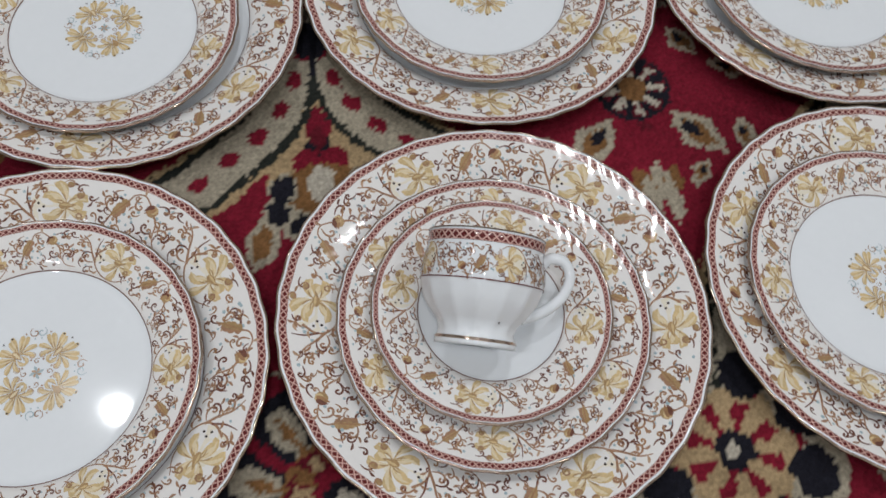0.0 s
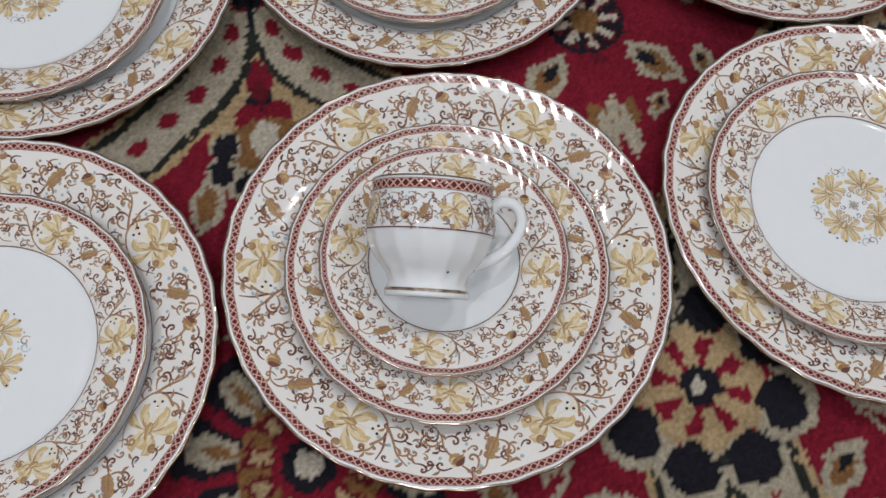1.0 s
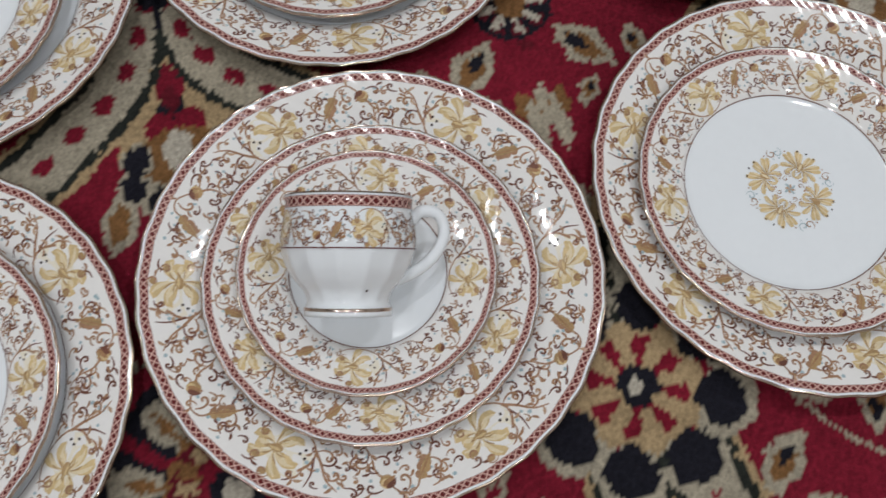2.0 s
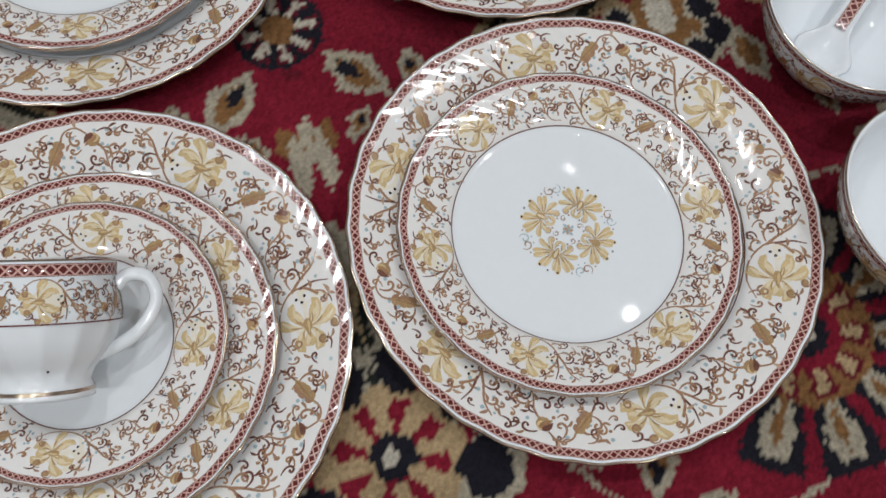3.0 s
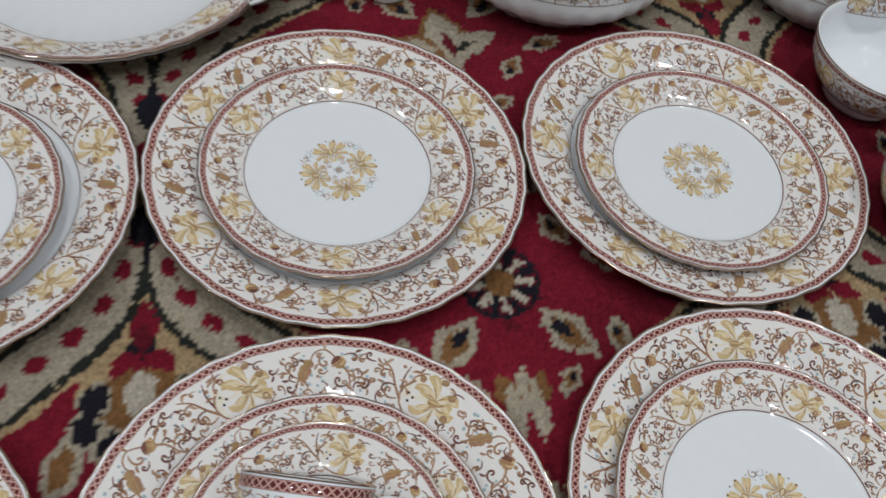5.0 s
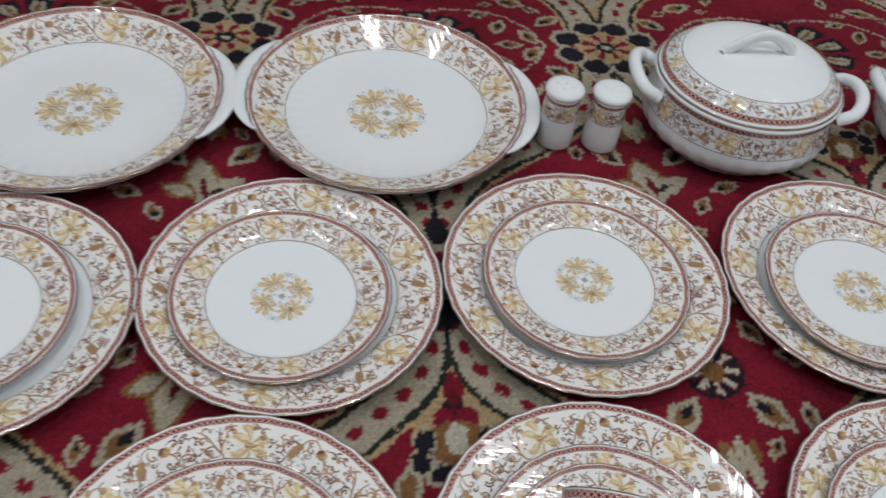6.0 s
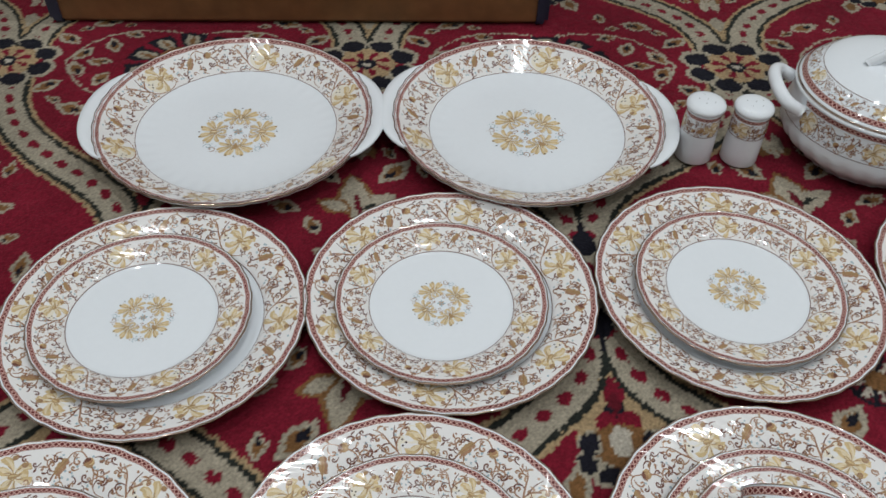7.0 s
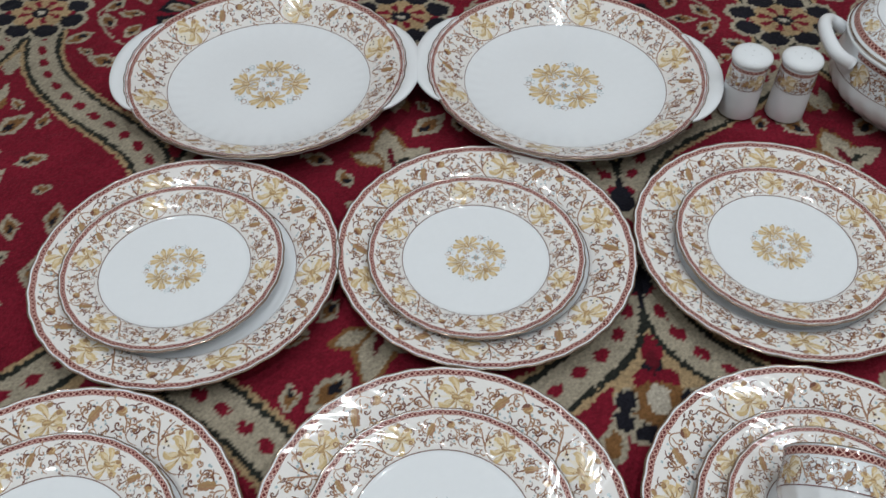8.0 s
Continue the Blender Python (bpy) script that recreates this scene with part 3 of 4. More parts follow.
def shaker():
    thing = tagged(new("shaker"), "white porcelain shaker with gold floral band and domed top", "shaker", "pair of shakers")
    zs, rs = [0, 0.002, 0.045, 0.058, 0.062], [0.0185, 0.0195, 0.0185, 0.0178, 0.0180]
    r_of = lambda z: float(np.interp(z, zs, rs))
    turned("body", [(0, 0, 0), (0.0175, 0, 0)] + [(r_of(z), z, 0) for z in (0.0008, 0.002, 0.015, 0.03, 0.045, 0.053, 0.058, 0.061)] + [(0.0150, 0.0625, 0)], PORCELAIN, thing, na=56)
    turned("cap", [(0.0155, 0.0612, 0), (0.0182, 0.0625, 0), (0.0200, 0.0645, 0), (0.0202, 0.0665, 0), (0.0192, 0.0690, 0), (0.0155, 0.0712, 0), (0.009, 0.0726, 0), (0, 0.0730, 0)], PORCELAIN, thing, na=56, label="domed white pierced top")
    # The cap is closed: dark discs carry the shade of the holes as colour.
    for q in range(5):
        a = math.radians(72 * q)
        d = 0.0085 if q else 0.0
        turned("hole", [(0, 0.0001, 0), (0.0005, 0.0001, 0), (0.0006, -0.0006, 0)], HOLE_SHADE, thing, na=10).location = (d * math.cos(a), d * math.sin(a), 0.0730 - 0.0004 * (q > 0))
    p = Print()
    lattice(p, ring_lay(r_of, 0.0565, 0.0180), 2 * math.pi * 0.0180, 0.0036, 0.0040)
    round_band(p, r_of, 0.0555, 0.0380, 3)
    p.strip([[(i, 0.0), (i, 0.0007)] for i in range(65)], iBROWN, lambda x, y, l: ring_lay(r_of, 0.0368, 1.0)(x * 2 * math.pi / 64, y, l), 0.0003)
    p.build("printed_band", thing, "gold flowers under a maroon lattice")
    return thing


sh = shaker()
sh.matrix_basis = pose(0.0340, 0.6885, 0, 0, 0, 40)
copy_thing(sh, pose(0.0825, 0.6925, 0, 0, 0, 100))


def tureen():
    thing = tagged(new("tureen"), "lidded white porcelain serving dish with gold floral bands and loop handles", "tureen", "lidded serving dishes")
    sx, sy = 0.97, 0.89
    zs = [0, 0.004, 0.012, 0.022, 0.032, 0.042, 0.056, 0.068, 0.076]
    rs = [0.076, 0.079, 0.089, 0.0995, 0.1030, 0.1025, 0.1000, 0.0990, 0.1006]
    r_of = lambda z: float(np.interp(z, zs, rs))
    fine = [0.0, 0.002, 0.004, 0.008] + [0.012 + 0.004 * i for i in range(16)] + [0.076]

    def shape(r, z, th, k):
        return r * (1 + k * 0.009 * math.cos(30 * th + 70 * z)), z
    prof = [(0, 0.002, 0), (0.058, 0.002, 0)] + [(r_of(z), z, 1.0 if z < 0.036 else 0.0) for z in fine] + [(0.1008, 0.0780, 0), (0.0990, 0.0786, 0), (0.0945, 0.0770, 0), (0.0935, 0.066, 0), (0.085, 0.03, 0), (0, 0.012, 0)]
    turned("bowl", prof, PORCELAIN, thing, shape, na=160, sx=sx, sy=sy)
    lz = [(0.0985, 0.0786), (0.0990, 0.0800), (0.0970, 0.0818), (0.0925, 0.0866), (0.0870, 0.0918), (0.0800, 0.0970), (0.0720, 0.1008), (0.0560, 0.1046), (0.0360, 0.1070), (0.0180, 0.1082), (0, 0.1086)]
    lid = turned("lid", [(0.090, 0.0784, 0)] + [(a, b, 0) for a, b in lz], PORCELAIN, thing, na=120, sx=sx, sy=sy, label="domed white lid with gold floral band")
    lr, lzz = np.array([a for a, b in lz][::-1]), np.array([b for a, b in lz][::-1])

    def on_lid(r, a, l):
        return (r * math.cos(a) * sx, r * math.sin(a) * sy, float(np.interp(r, lr, lzz)) + l * 1.5)
    p = Print()
    lattice(p, lambda x, y, l: on_lid(0.0918 + y * 0.68, x / 0.0940, l), 2 * math.pi * 0.0940, 0.0056, 0.0056)
    rnd = random.Random(5)
    span, drop, mid = 0.0190, 0.0118, 0.0855
    length = 2 * math.pi * mid / 6 / span
    for q in range(6):
        vine_sector(p, lambda x, y, l: on_lid(0.0795 + y * drop, (x + q * length) * span / mid, l), length, rnd)
    p.strip([[(i, 0.0780), (i, 0.0786)] for i in range(129)], iBROWN, lambda x, y, l: on_lid(y, x * 2 * math.pi / 128, l), 0.0003)
    p.build("printed_band", lid, "gold flowers inside a maroon lattice")
    turned("gilt_edge", [(0.0988, 0.0788, 0), (0.0996, 0.0800, 0), (0.0982, 0.0812, 0)], GILT, lid, na=120, sx=sx, sy=sy)
    knob = tube("grip", spline([(-0.038, 0, 0.1062), (-0.030, 0, 0.1125), (-0.012, 0, 0.1240), (0.006, 0, 0.1275), (0.022, 0, 0.1195), (0.036, 0, 0.1062)], 22), 0.0062, PORCELAIN, lid, flat=0.62, label="arched white strap grip")
    knob.matrix_basis = pose(0, 0, 0, 0, 0, 10)
    p = Print()
    for half in (0, 180):
        c0, c1 = half + 22, half + 158
        rm = 0.100
        lattice(p, ring_lay(r_of, 0.0692, rm, sx, sy, math.radians(c0)), math.radians(c1 - c0) * rm, 0.0056, 0.0056)
        round_band(p, r_of, 0.0676, 0.0440, 3, (c0, c1), sx, sy)
    p.strip([[(i, 0.0), (i, 0.0006)] for i in range(129)], iBROWN, lambda x, y, l: ring_lay(r_of, 0.0425, 1.0, sx, sy)(x * 2 * math.pi / 128, y, l), 0.0003)
    p.build("printed_band", thing, "gold flowers under a maroon lattice")
    for s in (-1, 1):
        pts = spline([(s * 0.092, -0.032, 0.060), (s * 0.107, -0.031, 0.068), (s * 0.116, -0.018, 0.074), (s * 0.119, 0, 0.076), (s * 0.116, 0.018, 0.074), (s * 0.107, 0.031, 0.068), (s * 0.092, 0.032, 0.060)], 24)
        tube("loop_handle", pts, 0.0068, PORCELAIN, thing, seg=12, label="thick plain white loop handle")
    return thing


TUREENS = [(0.2240, 0.7350, 0), (0.4851, 0.763, 4)]
tu = tureen()
tu.matrix_basis = pose(TUREENS[0][0], TUREENS[0][1], 0, 0, 0, TUREENS[0][2])
copy_thing(tu, pose(TUREENS[1][0], TUREENS[1][1], 0, 0, 0, TUREENS[1][2]))


def soup_bowl():
    thing = tagged(new("soup_bowl"), "white porcelain soup bowl with gold floral outside band", "bowl", "soup bowls")
    zs = [0, 0.003, 0.008, 0.016, 0.026, 0.036, 0.046, 0.052]
    rs = [0.030, 0.030, 0.029, 0.042, 0.0505, 0.0550, 0.0575, 0.0590]
    r_of = lambda z: float(np.interp(z, zs, rs))
    fine = [0.0, 0.003, 0.006] + [0.008 + 0.004 * i for i in range(11)] + [0.052]
    prof = [(0, 0.002, 0), (0.027, 0.002, 0)] + [(r_of(z), z, 0) for z in fine] + [(0.0575, 0.0526, 0)] + [(r_of(z) - 0.0024, z, 0) for z in reversed(fine) if z > 0.014] + [(0.025, 0.0085, 0), (0, 0.007, 0)]
    turned("body", prof, PORCELAIN, thing, na=112)
    turned("gilt_edge", [(0.0591, 0.0520, 0), (0.0591, 0.0527, 0), (0.0584, 0.0529, 0)], GILT, thing, na=112)
    p = Print()
    lattice(p, ring_lay(r_of, 0.0465, 0.058), 2 * math.pi * 0.058, 0.0042, 0.0046)
    round_band(p, r_of, 0.0455, 0.0240, 5)
    p.build("printed_band", thing, "gold flowers under a maroon lattice")
    return thing


BOWLS = [(0.509, 0.368, 0), (0.5192, 0.2451, 60), (0.4998, 0.4921, 20), (0.4791, 0.6238, 45)]
sb = soup_bowl()
sb.matrix_basis = pose(BOWLS[0][0], BOWLS[0][1], 0, 0, 0, BOWLS[0][2])
for x, y, a in BOWLS[1:]:
    copy_thing(sb, pose(x, y, 0, 0, 0, a))


def soup_spoon():
    thing = tagged(new("soup_spoon"), "white porcelain soup spoon with maroon lattice stem lying in a bowl", "spoon")
    rows, cols = 29, 11
    verts, faces = [], []
    for i in range(rows):
        f = i / (rows - 1)
        half = 0.0055 + 0.0110 * math.exp(-((f - 0.13) / 0.10) ** 2) * (1 if f > 0.02 else 0.55)
        deep = 0.0075 * math.exp(-((f - 0.13) / 0.11) ** 2) + 0.0015
        for k in range(cols):
            g = k / (cols - 1) * 2 - 1
            verts.append((f * 0.115, half * g, 0.030 * f * f - deep * (1 - g * g)))
    for i in range(rows - 1):
        for k in range(cols - 1):
            a = i * cols + k
            faces.append((a, a + cols, a + cols + 1, a + 1))
    ob = mesh_object("body", verts, faces, [PORCELAIN], parent=thing)
    thick = ob.modifiers.new("thickness", "SOLIDIFY")
    thick.thickness, thick.offset = 0.0022, -1
    p = Print()
    lattice(p, lambda x, y, l: (0.034 + x, y - 0.003, 0.030 * ((0.034 + x) / 0.115) ** 2 - 0.0012 + l * 3), 0.076, 0.006, 0.0052)
    p.build("printed_stem", thing, "maroon lattice strip")
    return thing


sp = soup_spoon()
sp.matrix_basis = pose(BOWLS[0][0] - 0.029, BOWLS[0][1] - 0.026, 0.0250, 0, -4, 48)


# ---- the brown box behind the platters ----
def board_box():
    thing = tagged(new("storage_box"), "long brown glossy board box with dark navy bound corners", "box")
    L, D, H = 0.62, 0.30, 0.26
    box_mesh("shell", (L, D, H), (0, D / 2, H / 2), CARD, thing, bevel=0.006)
    for s in (-1, 1):
        box_mesh("corner_binding", (0.022, 0.024, H + 0.004), (s * (L / 2 - 0.007), 0.008, H / 2 + 0.002), NAVY, thing, "dark navy corner strip", bevel=0.006)
    return thing


bx = board_box()
bx.matrix_basis = pose(-0.4460, 0.8665, 0, 0, 0, 10.3)

# ---- the carpet ----
TURN_C = math.radians(10.65)
RED, BEIGE, GOLD, OCHRE, INK, DARKRED, OFFWHITE, GREEN = range(8)
DYES = np.array([(0.150, 0.0095, 0.021), (0.295, 0.26, 0.198), (0.31, 0.222, 0.125), (0.165, 0.082, 0.033), (0.011, 0.011, 0.016), (0.095, 0.009, 0.016), (0.38, 0.345, 0.285), (0.019, 0.021, 0.018)])
HALF, SPAN = 0.2235, 0.371
AXIS, MID = 0.0225, 0.483


def carpet():
    step = 0.0022
    us, vs = np.arange(-0.98, 0.88, step), np.arange(-0.22, 1.16, step)
    nu, nv = len(us), len(vs)
    U, V = np.meshgrid(us, vs)
    X, Y = U * math.cos(TURN_C) - V * math.sin(TURN_C), U * math.sin(TURN_C) + V * math.cos(TURN_C)
    rng = np.random.default_rng(3)

    def soft(scale, seed):
        r = np.random.default_rng(seed)
        gu, gv = int(np.ptp(us) / scale) + 3, int(np.ptp(vs) / scale) + 3
        g = r.normal(size=(gv, gu))
        fu, fv = (U - us[0]) / scale, (V - vs[0]) / scale
        iu, iv = fu.astype(int), fv.astype(int)
        fu, fv = fu - iu, fv - iv
        return (g[iv, iu] * (1 - fu) + g[iv, iu + 1] * fu) * (1 - fv) + (g[iv + 1, iu] * (1 - fu) + g[iv + 1, iu + 1] * fu) * fv
    # the cloth lies a little stretched and skewed
    xs = 0.0041 + 1.0185 * X - 0.0061 * Y - 0.0604 * X * X - 0.0417 * X * Y - 0.0018 * Y * Y
    ys = 0.0016 + 0.0080 * X + 1.0036 * Y - 0.0006 * X * X - 0.0449 * X * Y - 0.0459 * Y * Y
    weave_u, weave_v = xs * math.cos(TURN_C) + ys * math.sin(TURN_C), ys * math.cos(TURN_C) - xs * math.sin(TURN_C)
    uu = weave_u + 0.0007 * soft(0.005, 1) + 0.0007 * rng.normal(size=U.shape)
    vv = weave_v + 0.0007 * soft(0.005, 2) + 0.0007 * rng.normal(size=U.shape)
    vv = vv + 0.055 * (weave_u - 0.03) * np.clip((weave_v - 0.45) / 0.36, 0, 1)
    # fold the plane onto one quarter of the repeat
    col = np.round((uu - AXIS) / (2 * HALF))
    a = np.abs((uu - AXIS) - col * 2 * HALF)
    d = vv - MID
    d = np.where(d > 0, d + 0.3 * d * d, -d)
    w = np.abs((d + SPAN) % (2 * SPAN) - SPAN)
    p = HALF - a
    C = np.full(U.shape, RED)

    def ell(x, y, cx, cy, rx, ry, ang=0.0):
        c, s = math.cos(math.radians(ang)), math.sin(math.radians(ang))
        dx, dy = x - cx, y - cy
        return ((dx * c + dy * s) / rx) ** 2 + ((-dx * s + dy * c) / ry) ** 2

    def blob(x, y, cx, cy, rx, ry, ang, dye):
        C[ell(x, y, cx, cy, rx, ry, ang) < 1] = dye

    def lozenge(x, y, cx, cy, rx, ry, ang, dye, power=1.25):
        c, s = math.cos(math.radians(ang)), math.sin(math.radians(ang))
        dx, dy = x - cx, y - cy
        C[(np.abs((dx * c + dy * s) / rx) ** power + np.abs((-dx * s + dy * c) / ry) ** power) < 1] = dye

    def leaf(x, y, cx, cy, size, ang, core=INK):
        """A pale-edged leaf with an ochre body and dark heart."""
        lozenge(x, y, cx, cy, size, size * 0.58, ang, BEIGE)
        lozenge(x, y, cx, cy, size * 0.66, size * 0.33, ang, OCHRE)
        c, s = math.cos(math.radians(ang)), math.sin(math.radians(ang))
        lozenge(x, y, cx - 0.25 * size * c, cy - 0.25 * size * s, size * 0.36, size * 0.2, ang, core)

    def stroke(x, y, pts, width, dye, dash=None):
        pts = [np.array(q) for q in spline(pts, 40)]
        best = np.full(U.shape, 9.0)
        run = np.zeros(U.shape)
        acc = 0.0
        for q0, q1 in zip(pts[:-1], pts[1:]):
            e = q1 - q0
            ln = np.hypot(*e)
            t = np.clip(((x - q0[0]) * e[0] + (y - q0[1]) * e[1]) / (ln * ln + 1e-12), 0, 1)
            dist = np.hypot(x - q0[0] - t * e[0], y - q0[1] - t * e[1])
            hit = dist < best
            best[hit] = dist[hit]
            run[hit] = (acc + t * ln)[hit]
            acc += ln
        mask = best < width / 2
        if dash:
            ph = (run % dash) / dash
            mask &= (best < width / 2 * np.sqrt(np.clip(1 - ((ph - 0.5) / 0.3) ** 2, 0, 1)))
        C[mask] = dye
        return best

    # sprays in the field
    for pp, ww, sz, ang in ((0.037, 0.157, 0.024, 48), (0.069, 0.162, 0.014, 90), (0.031, 0.188, 0.012, 130), (0.10, 0.066, 0.011, 0), (0.045, 0.078, 0.015, 60),
                            (0.075, 0.105, 0.017, 20), (0.125, 0.03, 0.018, 90), (0.03, 0.04, 0.014, 30), (0.085, 0.02, 0.016, 120)):
        leaf(p, w, pp, ww, sz, ang)
    lozenge(p, w, 0.0, 0.205, 0.012, 0.028, 0, BEIGE)
    lozenge(p, w, 0.0, 0.222, 0.011, 0.02, 0, RED)
    lozenge(p, w, 0.010, 0.192, 0.008, 0.012, 20, OCHRE)
    lozenge(p, w, 0.007, 0.205, 0.006, 0.02, 0, BEIGE)
    # three-lobed bud near the node
    lozenge(p, w, 0.0, 0.262, 0.012, 0.022, 0, BEIGE)
    lozenge(p, w, 0.020, 0.276, 0.022, 0.013, -35, BEIGE)
    lozenge(p, w, 0.016, 0.282, 0.012, 0.007, -35, GOLD)
    lozenge(p, w, 0.0, 0.300, 0.013, 0.020, 0, OCHRE)
    # star flower on the cell's axis
    star = (vv < MID) & (np.floor((uu - AXIS) / (2 * HALF)) % 2 == 0)
    rr, aa = np.hypot(p, w - 0.116), np.degrees(np.arctan2(w - 0.116, p))
    sect = np.abs(((aa + 200) % 45) - 22.5)
    C[star & (rr < 0.027)] = INK
    C[star & (rr < 0.024) & (rr > 0.008) & (sect < 14)] = DARKRED
    C[star & (rr < 0.022) & (rr > 0.009) & (sect < 9)] = OFFWHITE
    C[star & (rr < 0.010)] = OCHRE
    ps = np.where((uu - AXIS) / (2 * HALF) % 1 > 0.5, p, -p)
    for bx, by, rx, ry, ang, dye in ((-0.004, 0.118, 0.020, 0.036, 8, OCHRE), (-0.004, 0.120, 0.014, 0.030, 8, BEIGE), (0.018, 0.108, 0.024, 0.013, 30, BEIGE), (-0.024, 0.106, 0.022, 0.012, -25, OCHRE),
                                     (-0.024, 0.106, 0.016, 0.008, -25, BEIGE), (0.004, 0.092, 0.010, 0.018, 0, BEIGE), (0.0, 0.108, 0.004, 0.016, 12, DARKRED), (0.012, 0.104, 0.010, 0.0035, 30, GREEN)):
        c, sn = math.cos(math.radians(ang)), math.sin(math.radians(ang))
        dx, dy = ps - bx, w - by
        C[~star & ((np.abs((dx * c + dy * sn) / rx) ** 1.25 + np.abs((-dx * sn + dy * c) / ry) ** 1.25) < 1)] = dye
    blob(p, w, 0, 0.0, 0.03, 0.03, 0, GOLD)
    blob(p, w, 0, 0.0, 0.02, 0.02, 0, INK)
    blob(p, w, 0, 0.0, 0.012, 0.012, 0, RED)
    blob(p, w, 0, 0.149, 0.004, 0.004, 0, DARKRED)

    # the half-drop cell: big palmette, leaves and stems
    stroke(a, w, [(0.0, 0.30), (0.05, 0.29), (0.10, 0.30), (0.135, 0.335), (0.15, 0.371)], 0.003, BEIGE)
    for pa, pw, sz, ang in ((0.133, 0.352, 0.019, 60), (0.160, 0.312, 0.021, -40), (0.118, 0.268, 0.021, 20), (0.075, 0.245, 0.014, 80), (0.098, 0.330, 0.018, 110), (0.078, 0.300, 0.015, -20),
                            (0.041, 0.205, 0.021, 75), (0.185, 0.345, 0.013, 100), (0.108, 0.371, 0.017, 0), (0.143, 0.285, 0.012, 30), (0.088, 0.275, 0.010, 0)):
        leaf(a, w, pa, pw, sz, ang, INK if pa > 0.05 else OCHRE)
    rr, aa = np.hypot(a, w - 0.371), np.degrees(np.arctan2(w - 0.371, a))
    sect = np.abs(((aa + 360) % 36) - 18)
    C[(rr < 0.076) & (sect < 15 - 90 * np.abs(rr - 0.058))] = INK
    C[(rr < 0.070) & (sect < 10 - 300 * np.abs(rr - 0.054))] = BEIGE
    C[(rr < 0.066) & (sect < 4 - 260 * np.abs(rr - 0.052))] = OCHRE
    C[(rr < 0.040)] = OCHRE
    C[(rr < 0.037) & (sect < 12)] = DARKRED
    C[(rr < 0.034) & (sect < 6)] = GOLD
    C[(rr < 0.022)] = RED
    C[rr < 0.015] = INK
    C[rr < 0.008] = OFFWHITE

    # ogee ribbon
    lane = [(0.003, 0.02), (0.007, 0.058), (0.0135, 0.082), (0.0245, 0.105), (0.0415, 0.126), (0.0605, 0.142), (0.0785, 0.156), (0.110, 0.177), (0.145, 0.207), (0.178, 0.245), (0.198, 0.290), (0.206, 0.345)]
    stroke(a, w, lane, 0.051, GOLD)
    stroke(a, w, lane, 0.0425, GREEN)
    stroke(a, w, lane, 0.0315, BEIGE)
    stroke(a, w, lane, 0.0105, RED, dash=0.0255)
    # where two ribbons meet
    blob(a, w, 0, 0.0, 0.018, 0.06, 0, BEIGE)
    blob(a, w, 0.0, 0.048, 0.012, 0.016, 0, INK)
    blob(a, w, 0.0, 0.0, 0.014, 0.022, 0, RED)
    stroke(a, w, [(0.0, 0.066), (0.0, 0.085)], 0.006, INK)
    # the point of the half-drop cell
    blob(a, w, 0, 0.166, 0.036, 0.036, 0, GOLD)
    blob(a, w, 0, 0.176, 0.026, 0.028, 0, OCHRE)
    lozenge(a, w, 0, 0.138, 0.022, 0.046, 0, GOLD, 1.1)
    stroke(a, w, [(0.0, 0.082), (0.006, 0.108), (0.020, 0.131), (0.042, 0.150)], 0.0055, GREEN)
    lozenge(a, w, 0, 0.124, 0.009, 0.019, 0, RED, 1.3)
    lozenge(a, w, 0, 0.136, 0.009, 0.010, 0, INK, 1.3)
    lozenge(a, w, 0, 0.131, 0.005, 0.012, 0, DARKRED, 1.3)
    blob(a, w, 0.010, 0.148, 0.010, 0.008, 30, RED)
    blob(a, w, 0, 0.170, 0.024, 0.020, 0, OCHRE)
    blob(a, w, 0, 0.166, 0.009, 0.014, 0, OFFWHITE)
    for ca, cw, ang in ((0.026, 0.168, 80), (0.030, 0.186, 110), (0.016, 0.196, 20), (0.0, 0.204, 0)):
        blob(a, w, ca, cw, 0.012, 0.0105, ang, BEIGE)
    for ca, cw, ang in ((0.026, 0.168, 80), (0.030, 0.186, 110), (0.014, 0.196, 20)):
        blob(a, w, ca, cw, 0.010, 0.0078, ang, INK)

    # node flower with dark petals
    rr, aa = np.hypot(p, w - SPAN), np.degrees(np.arctan2(w - SPAN, p))
    s8 = np.abs(((aa + 360) % 45) - 22.5)
    C[(rr < 0.067) & (rr > 0.03) & (s8 < 23 - 5.5e4 * np.abs(rr - 0.050) ** 2)] = BEIGE
    C[(rr < 0.061) & (rr > 0.03) & (s8 < 19.5 - 7.0e4 * np.abs(rr - 0.0465) ** 2)] = INK
    C[rr < 0.035 + 0.003 * np.cos(np.radians(8 * aa))] = GOLD
    C[(rr < 0.029) & (rr > 0.012) & (s8 < 11.5 - 350 * np.abs(rr - 0.0215))] = RED
    C[rr < 0.012] = INK
    C[rr < 0.005] = OFFWHITE

    shade = 1 + 0.10 * rng.normal(size=U.shape) + 0.05 * soft(0.02, 5)
    rgb = DYES[C] * np.clip(shade, 0.6, 1.5)[..., None]
    z = -0.0006 + 0.0005 * soft(0.009, 6) - 0.0007 * (C == INK)
    co = np.stack([X, Y, z - 0.001], -1).reshape(-1, 3)
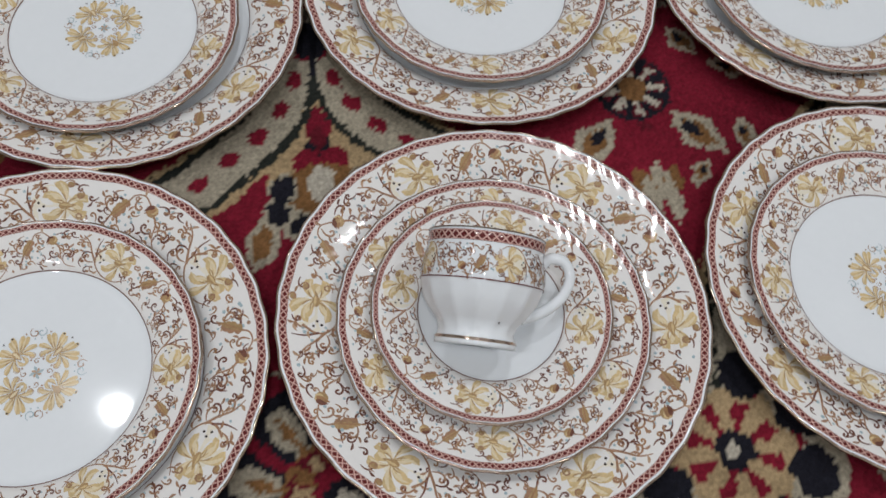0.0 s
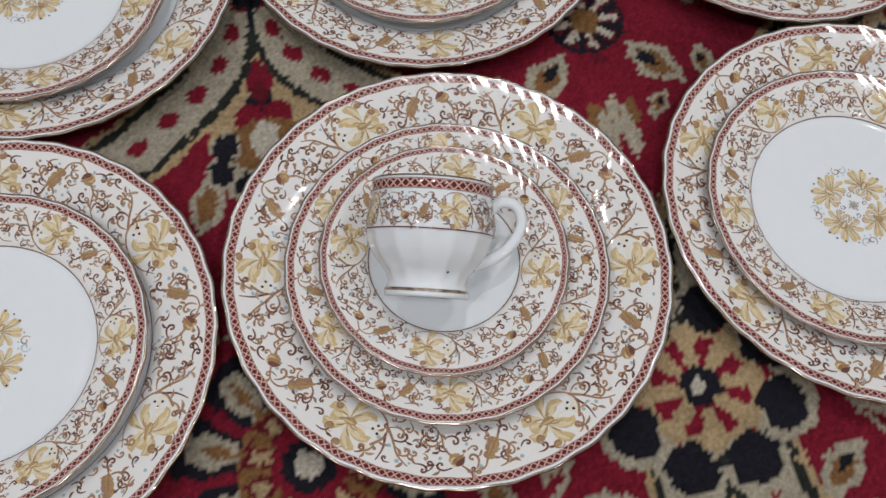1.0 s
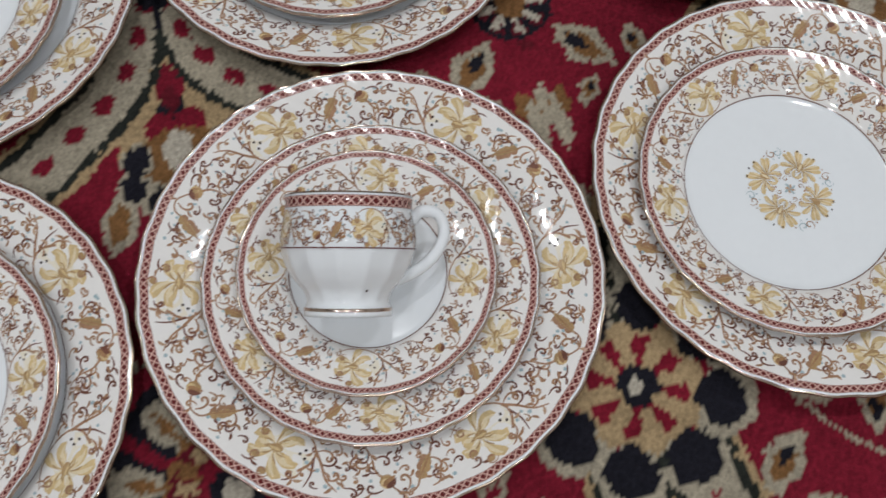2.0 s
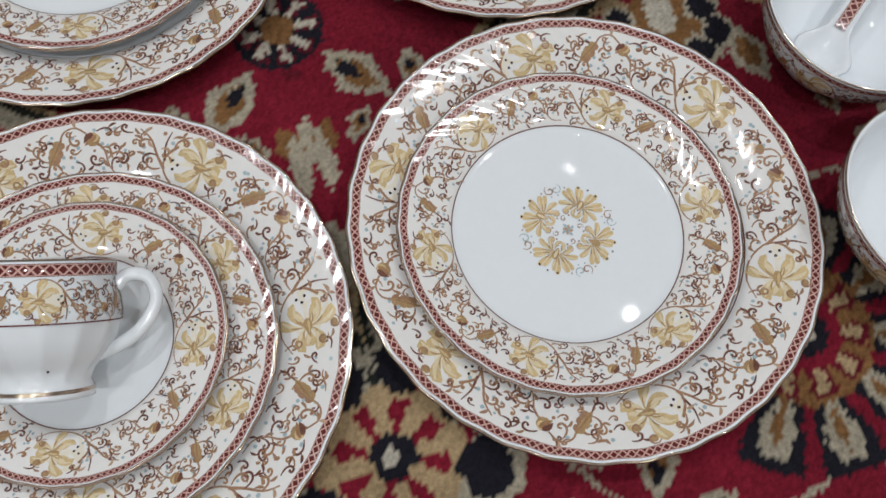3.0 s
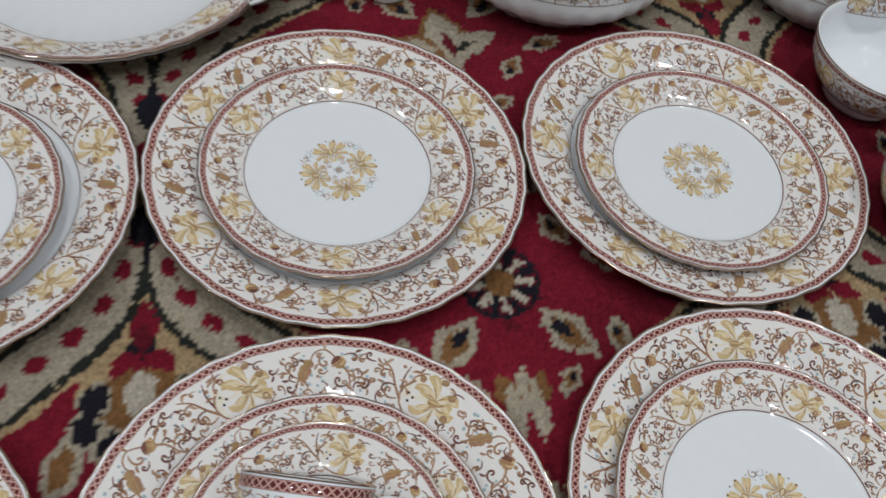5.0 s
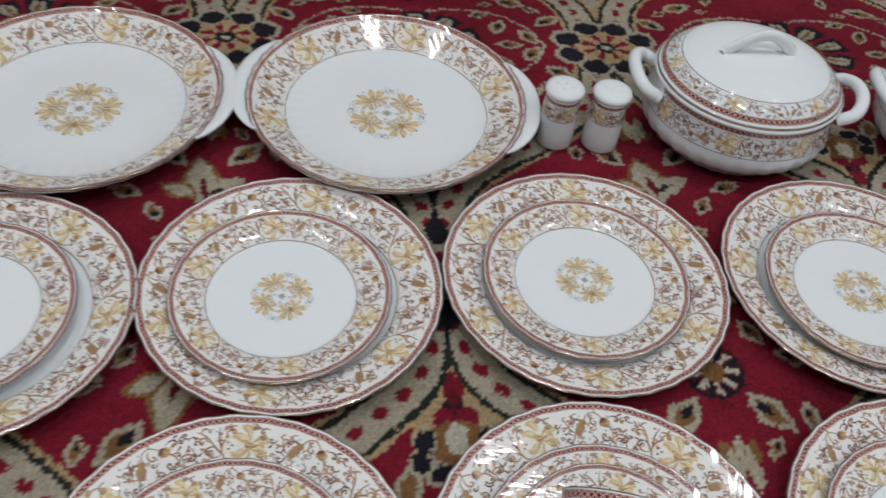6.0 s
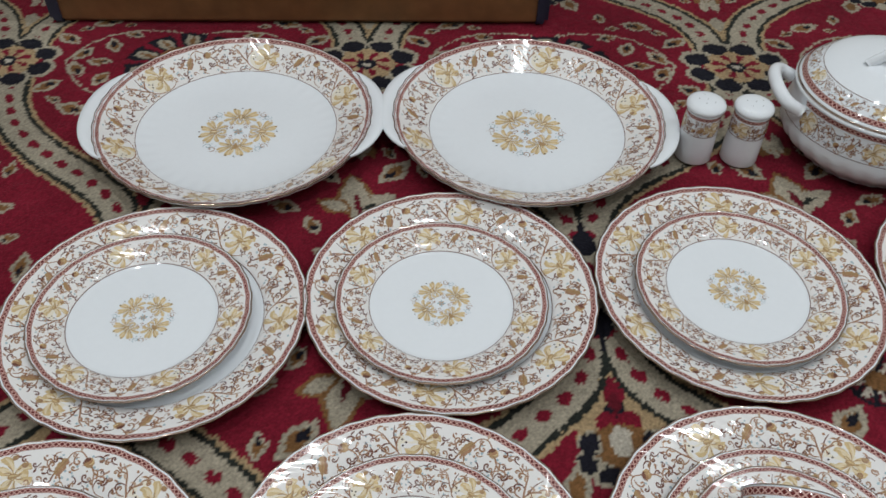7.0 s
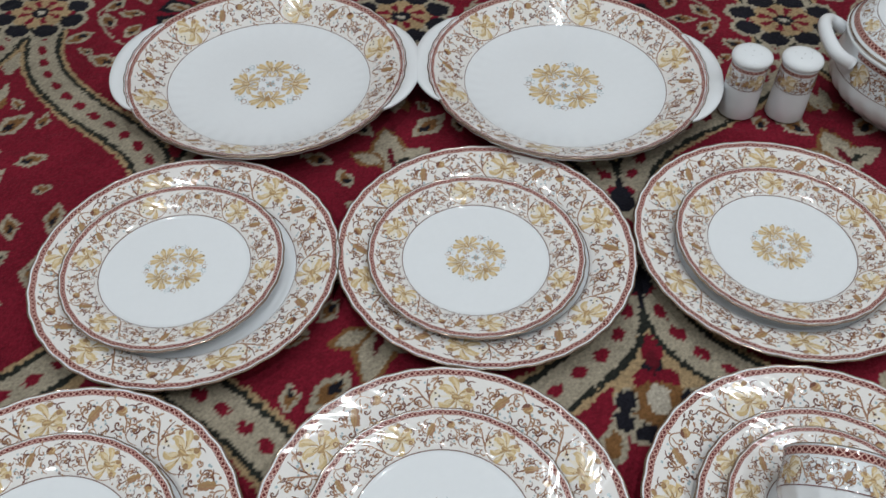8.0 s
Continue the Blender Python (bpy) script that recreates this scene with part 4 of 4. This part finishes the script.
    i = np.arange(nu * nv).reshape(nv, nu)
    quads = np.stack([i[:-1, :-1], i[:-1, 1:], i[1:, 1:], i[1:, :-1]], -1).reshape(-1, 4)
    me = bpy.data.meshes.new("carpet")
    me.vertices.add(len(co))
    me.vertices.foreach_set("co", co.ravel())
    me.loops.add(quads.size)
    me.loops.foreach_set("vertex_index", quads.ravel())
    me.polygons.add(len(quads))
    me.polygons.foreach_set("loop_start", np.arange(0, quads.size, 4))
    me.polygons.foreach_set("use_smooth", np.ones(len(quads), bool))
    me.update(calc_edges=True)
    att = me.color_attributes.new("weave", "FLOAT_COLOR", "POINT")
    att.data.foreach_set("color", np.concatenate([rgb.reshape(-1, 3), np.ones((nu * nv, 1))], 1).astype(np.float32).ravel())
    me.materials.append(WOOL)
    return tagged(new("carpet", me), "red patterned wool carpet with beige ribbons and dark flowers", "carpet", kind="structure")


carpet()

# ---- the room ----
def slab(name, size, at, mat, label):
    return tagged(box_mesh(name, size, at, mat, bevel=0), label, kind="structure")


slab("floor", (6, 6, 0.1), (0, 0.5, -0.056), TILE, "plain beige floor under the carpet")
# Ceiling and walls lie out of view, added white to bounce fill light.
slab("ceiling", (6, 6, 0.1), (0, 0.5, CEILING + 0.05), PLASTER, "white plaster ceiling, unseen, bouncing light")
for nm, sz, at in (("wall_north", (6.2, 0.1, 2.75), (0, 3.55, 1.3)), ("wall_south", (6.2, 0.1, 2.75), (0, -2.55, 1.3)), ("wall_east", (0.1, 6, 2.75), (3.05, 0.5, 1.3)), ("wall_west", (0.1, 6, 2.75), (-3.05, 0.5, 1.3))):
    slab(nm, sz, at, PLASTER, "plain white plaster wall, unseen, bouncing light")
fix = tagged(new("ceiling_light"), "small round white recessed ceiling light", "ceiling light", "recessed ceiling lights")
turned("ring", [(0.027, CEILING - 0.001, 0), (0.028, CEILING - 0.024, 0), (0.036, CEILING - 0.018, 0), (0.040, CEILING - 0.001, 0)], PLASTER, fix, na=40)
# One ring per lamp, so the three added southern lamps get one too.
for i, (lx, ly, lk) in enumerate(LAMPS):
    if i == 0:
        fix.matrix_basis = pose(lx, ly, 0)
    else:
        copy_thing(fix, pose(lx, ly, 0))
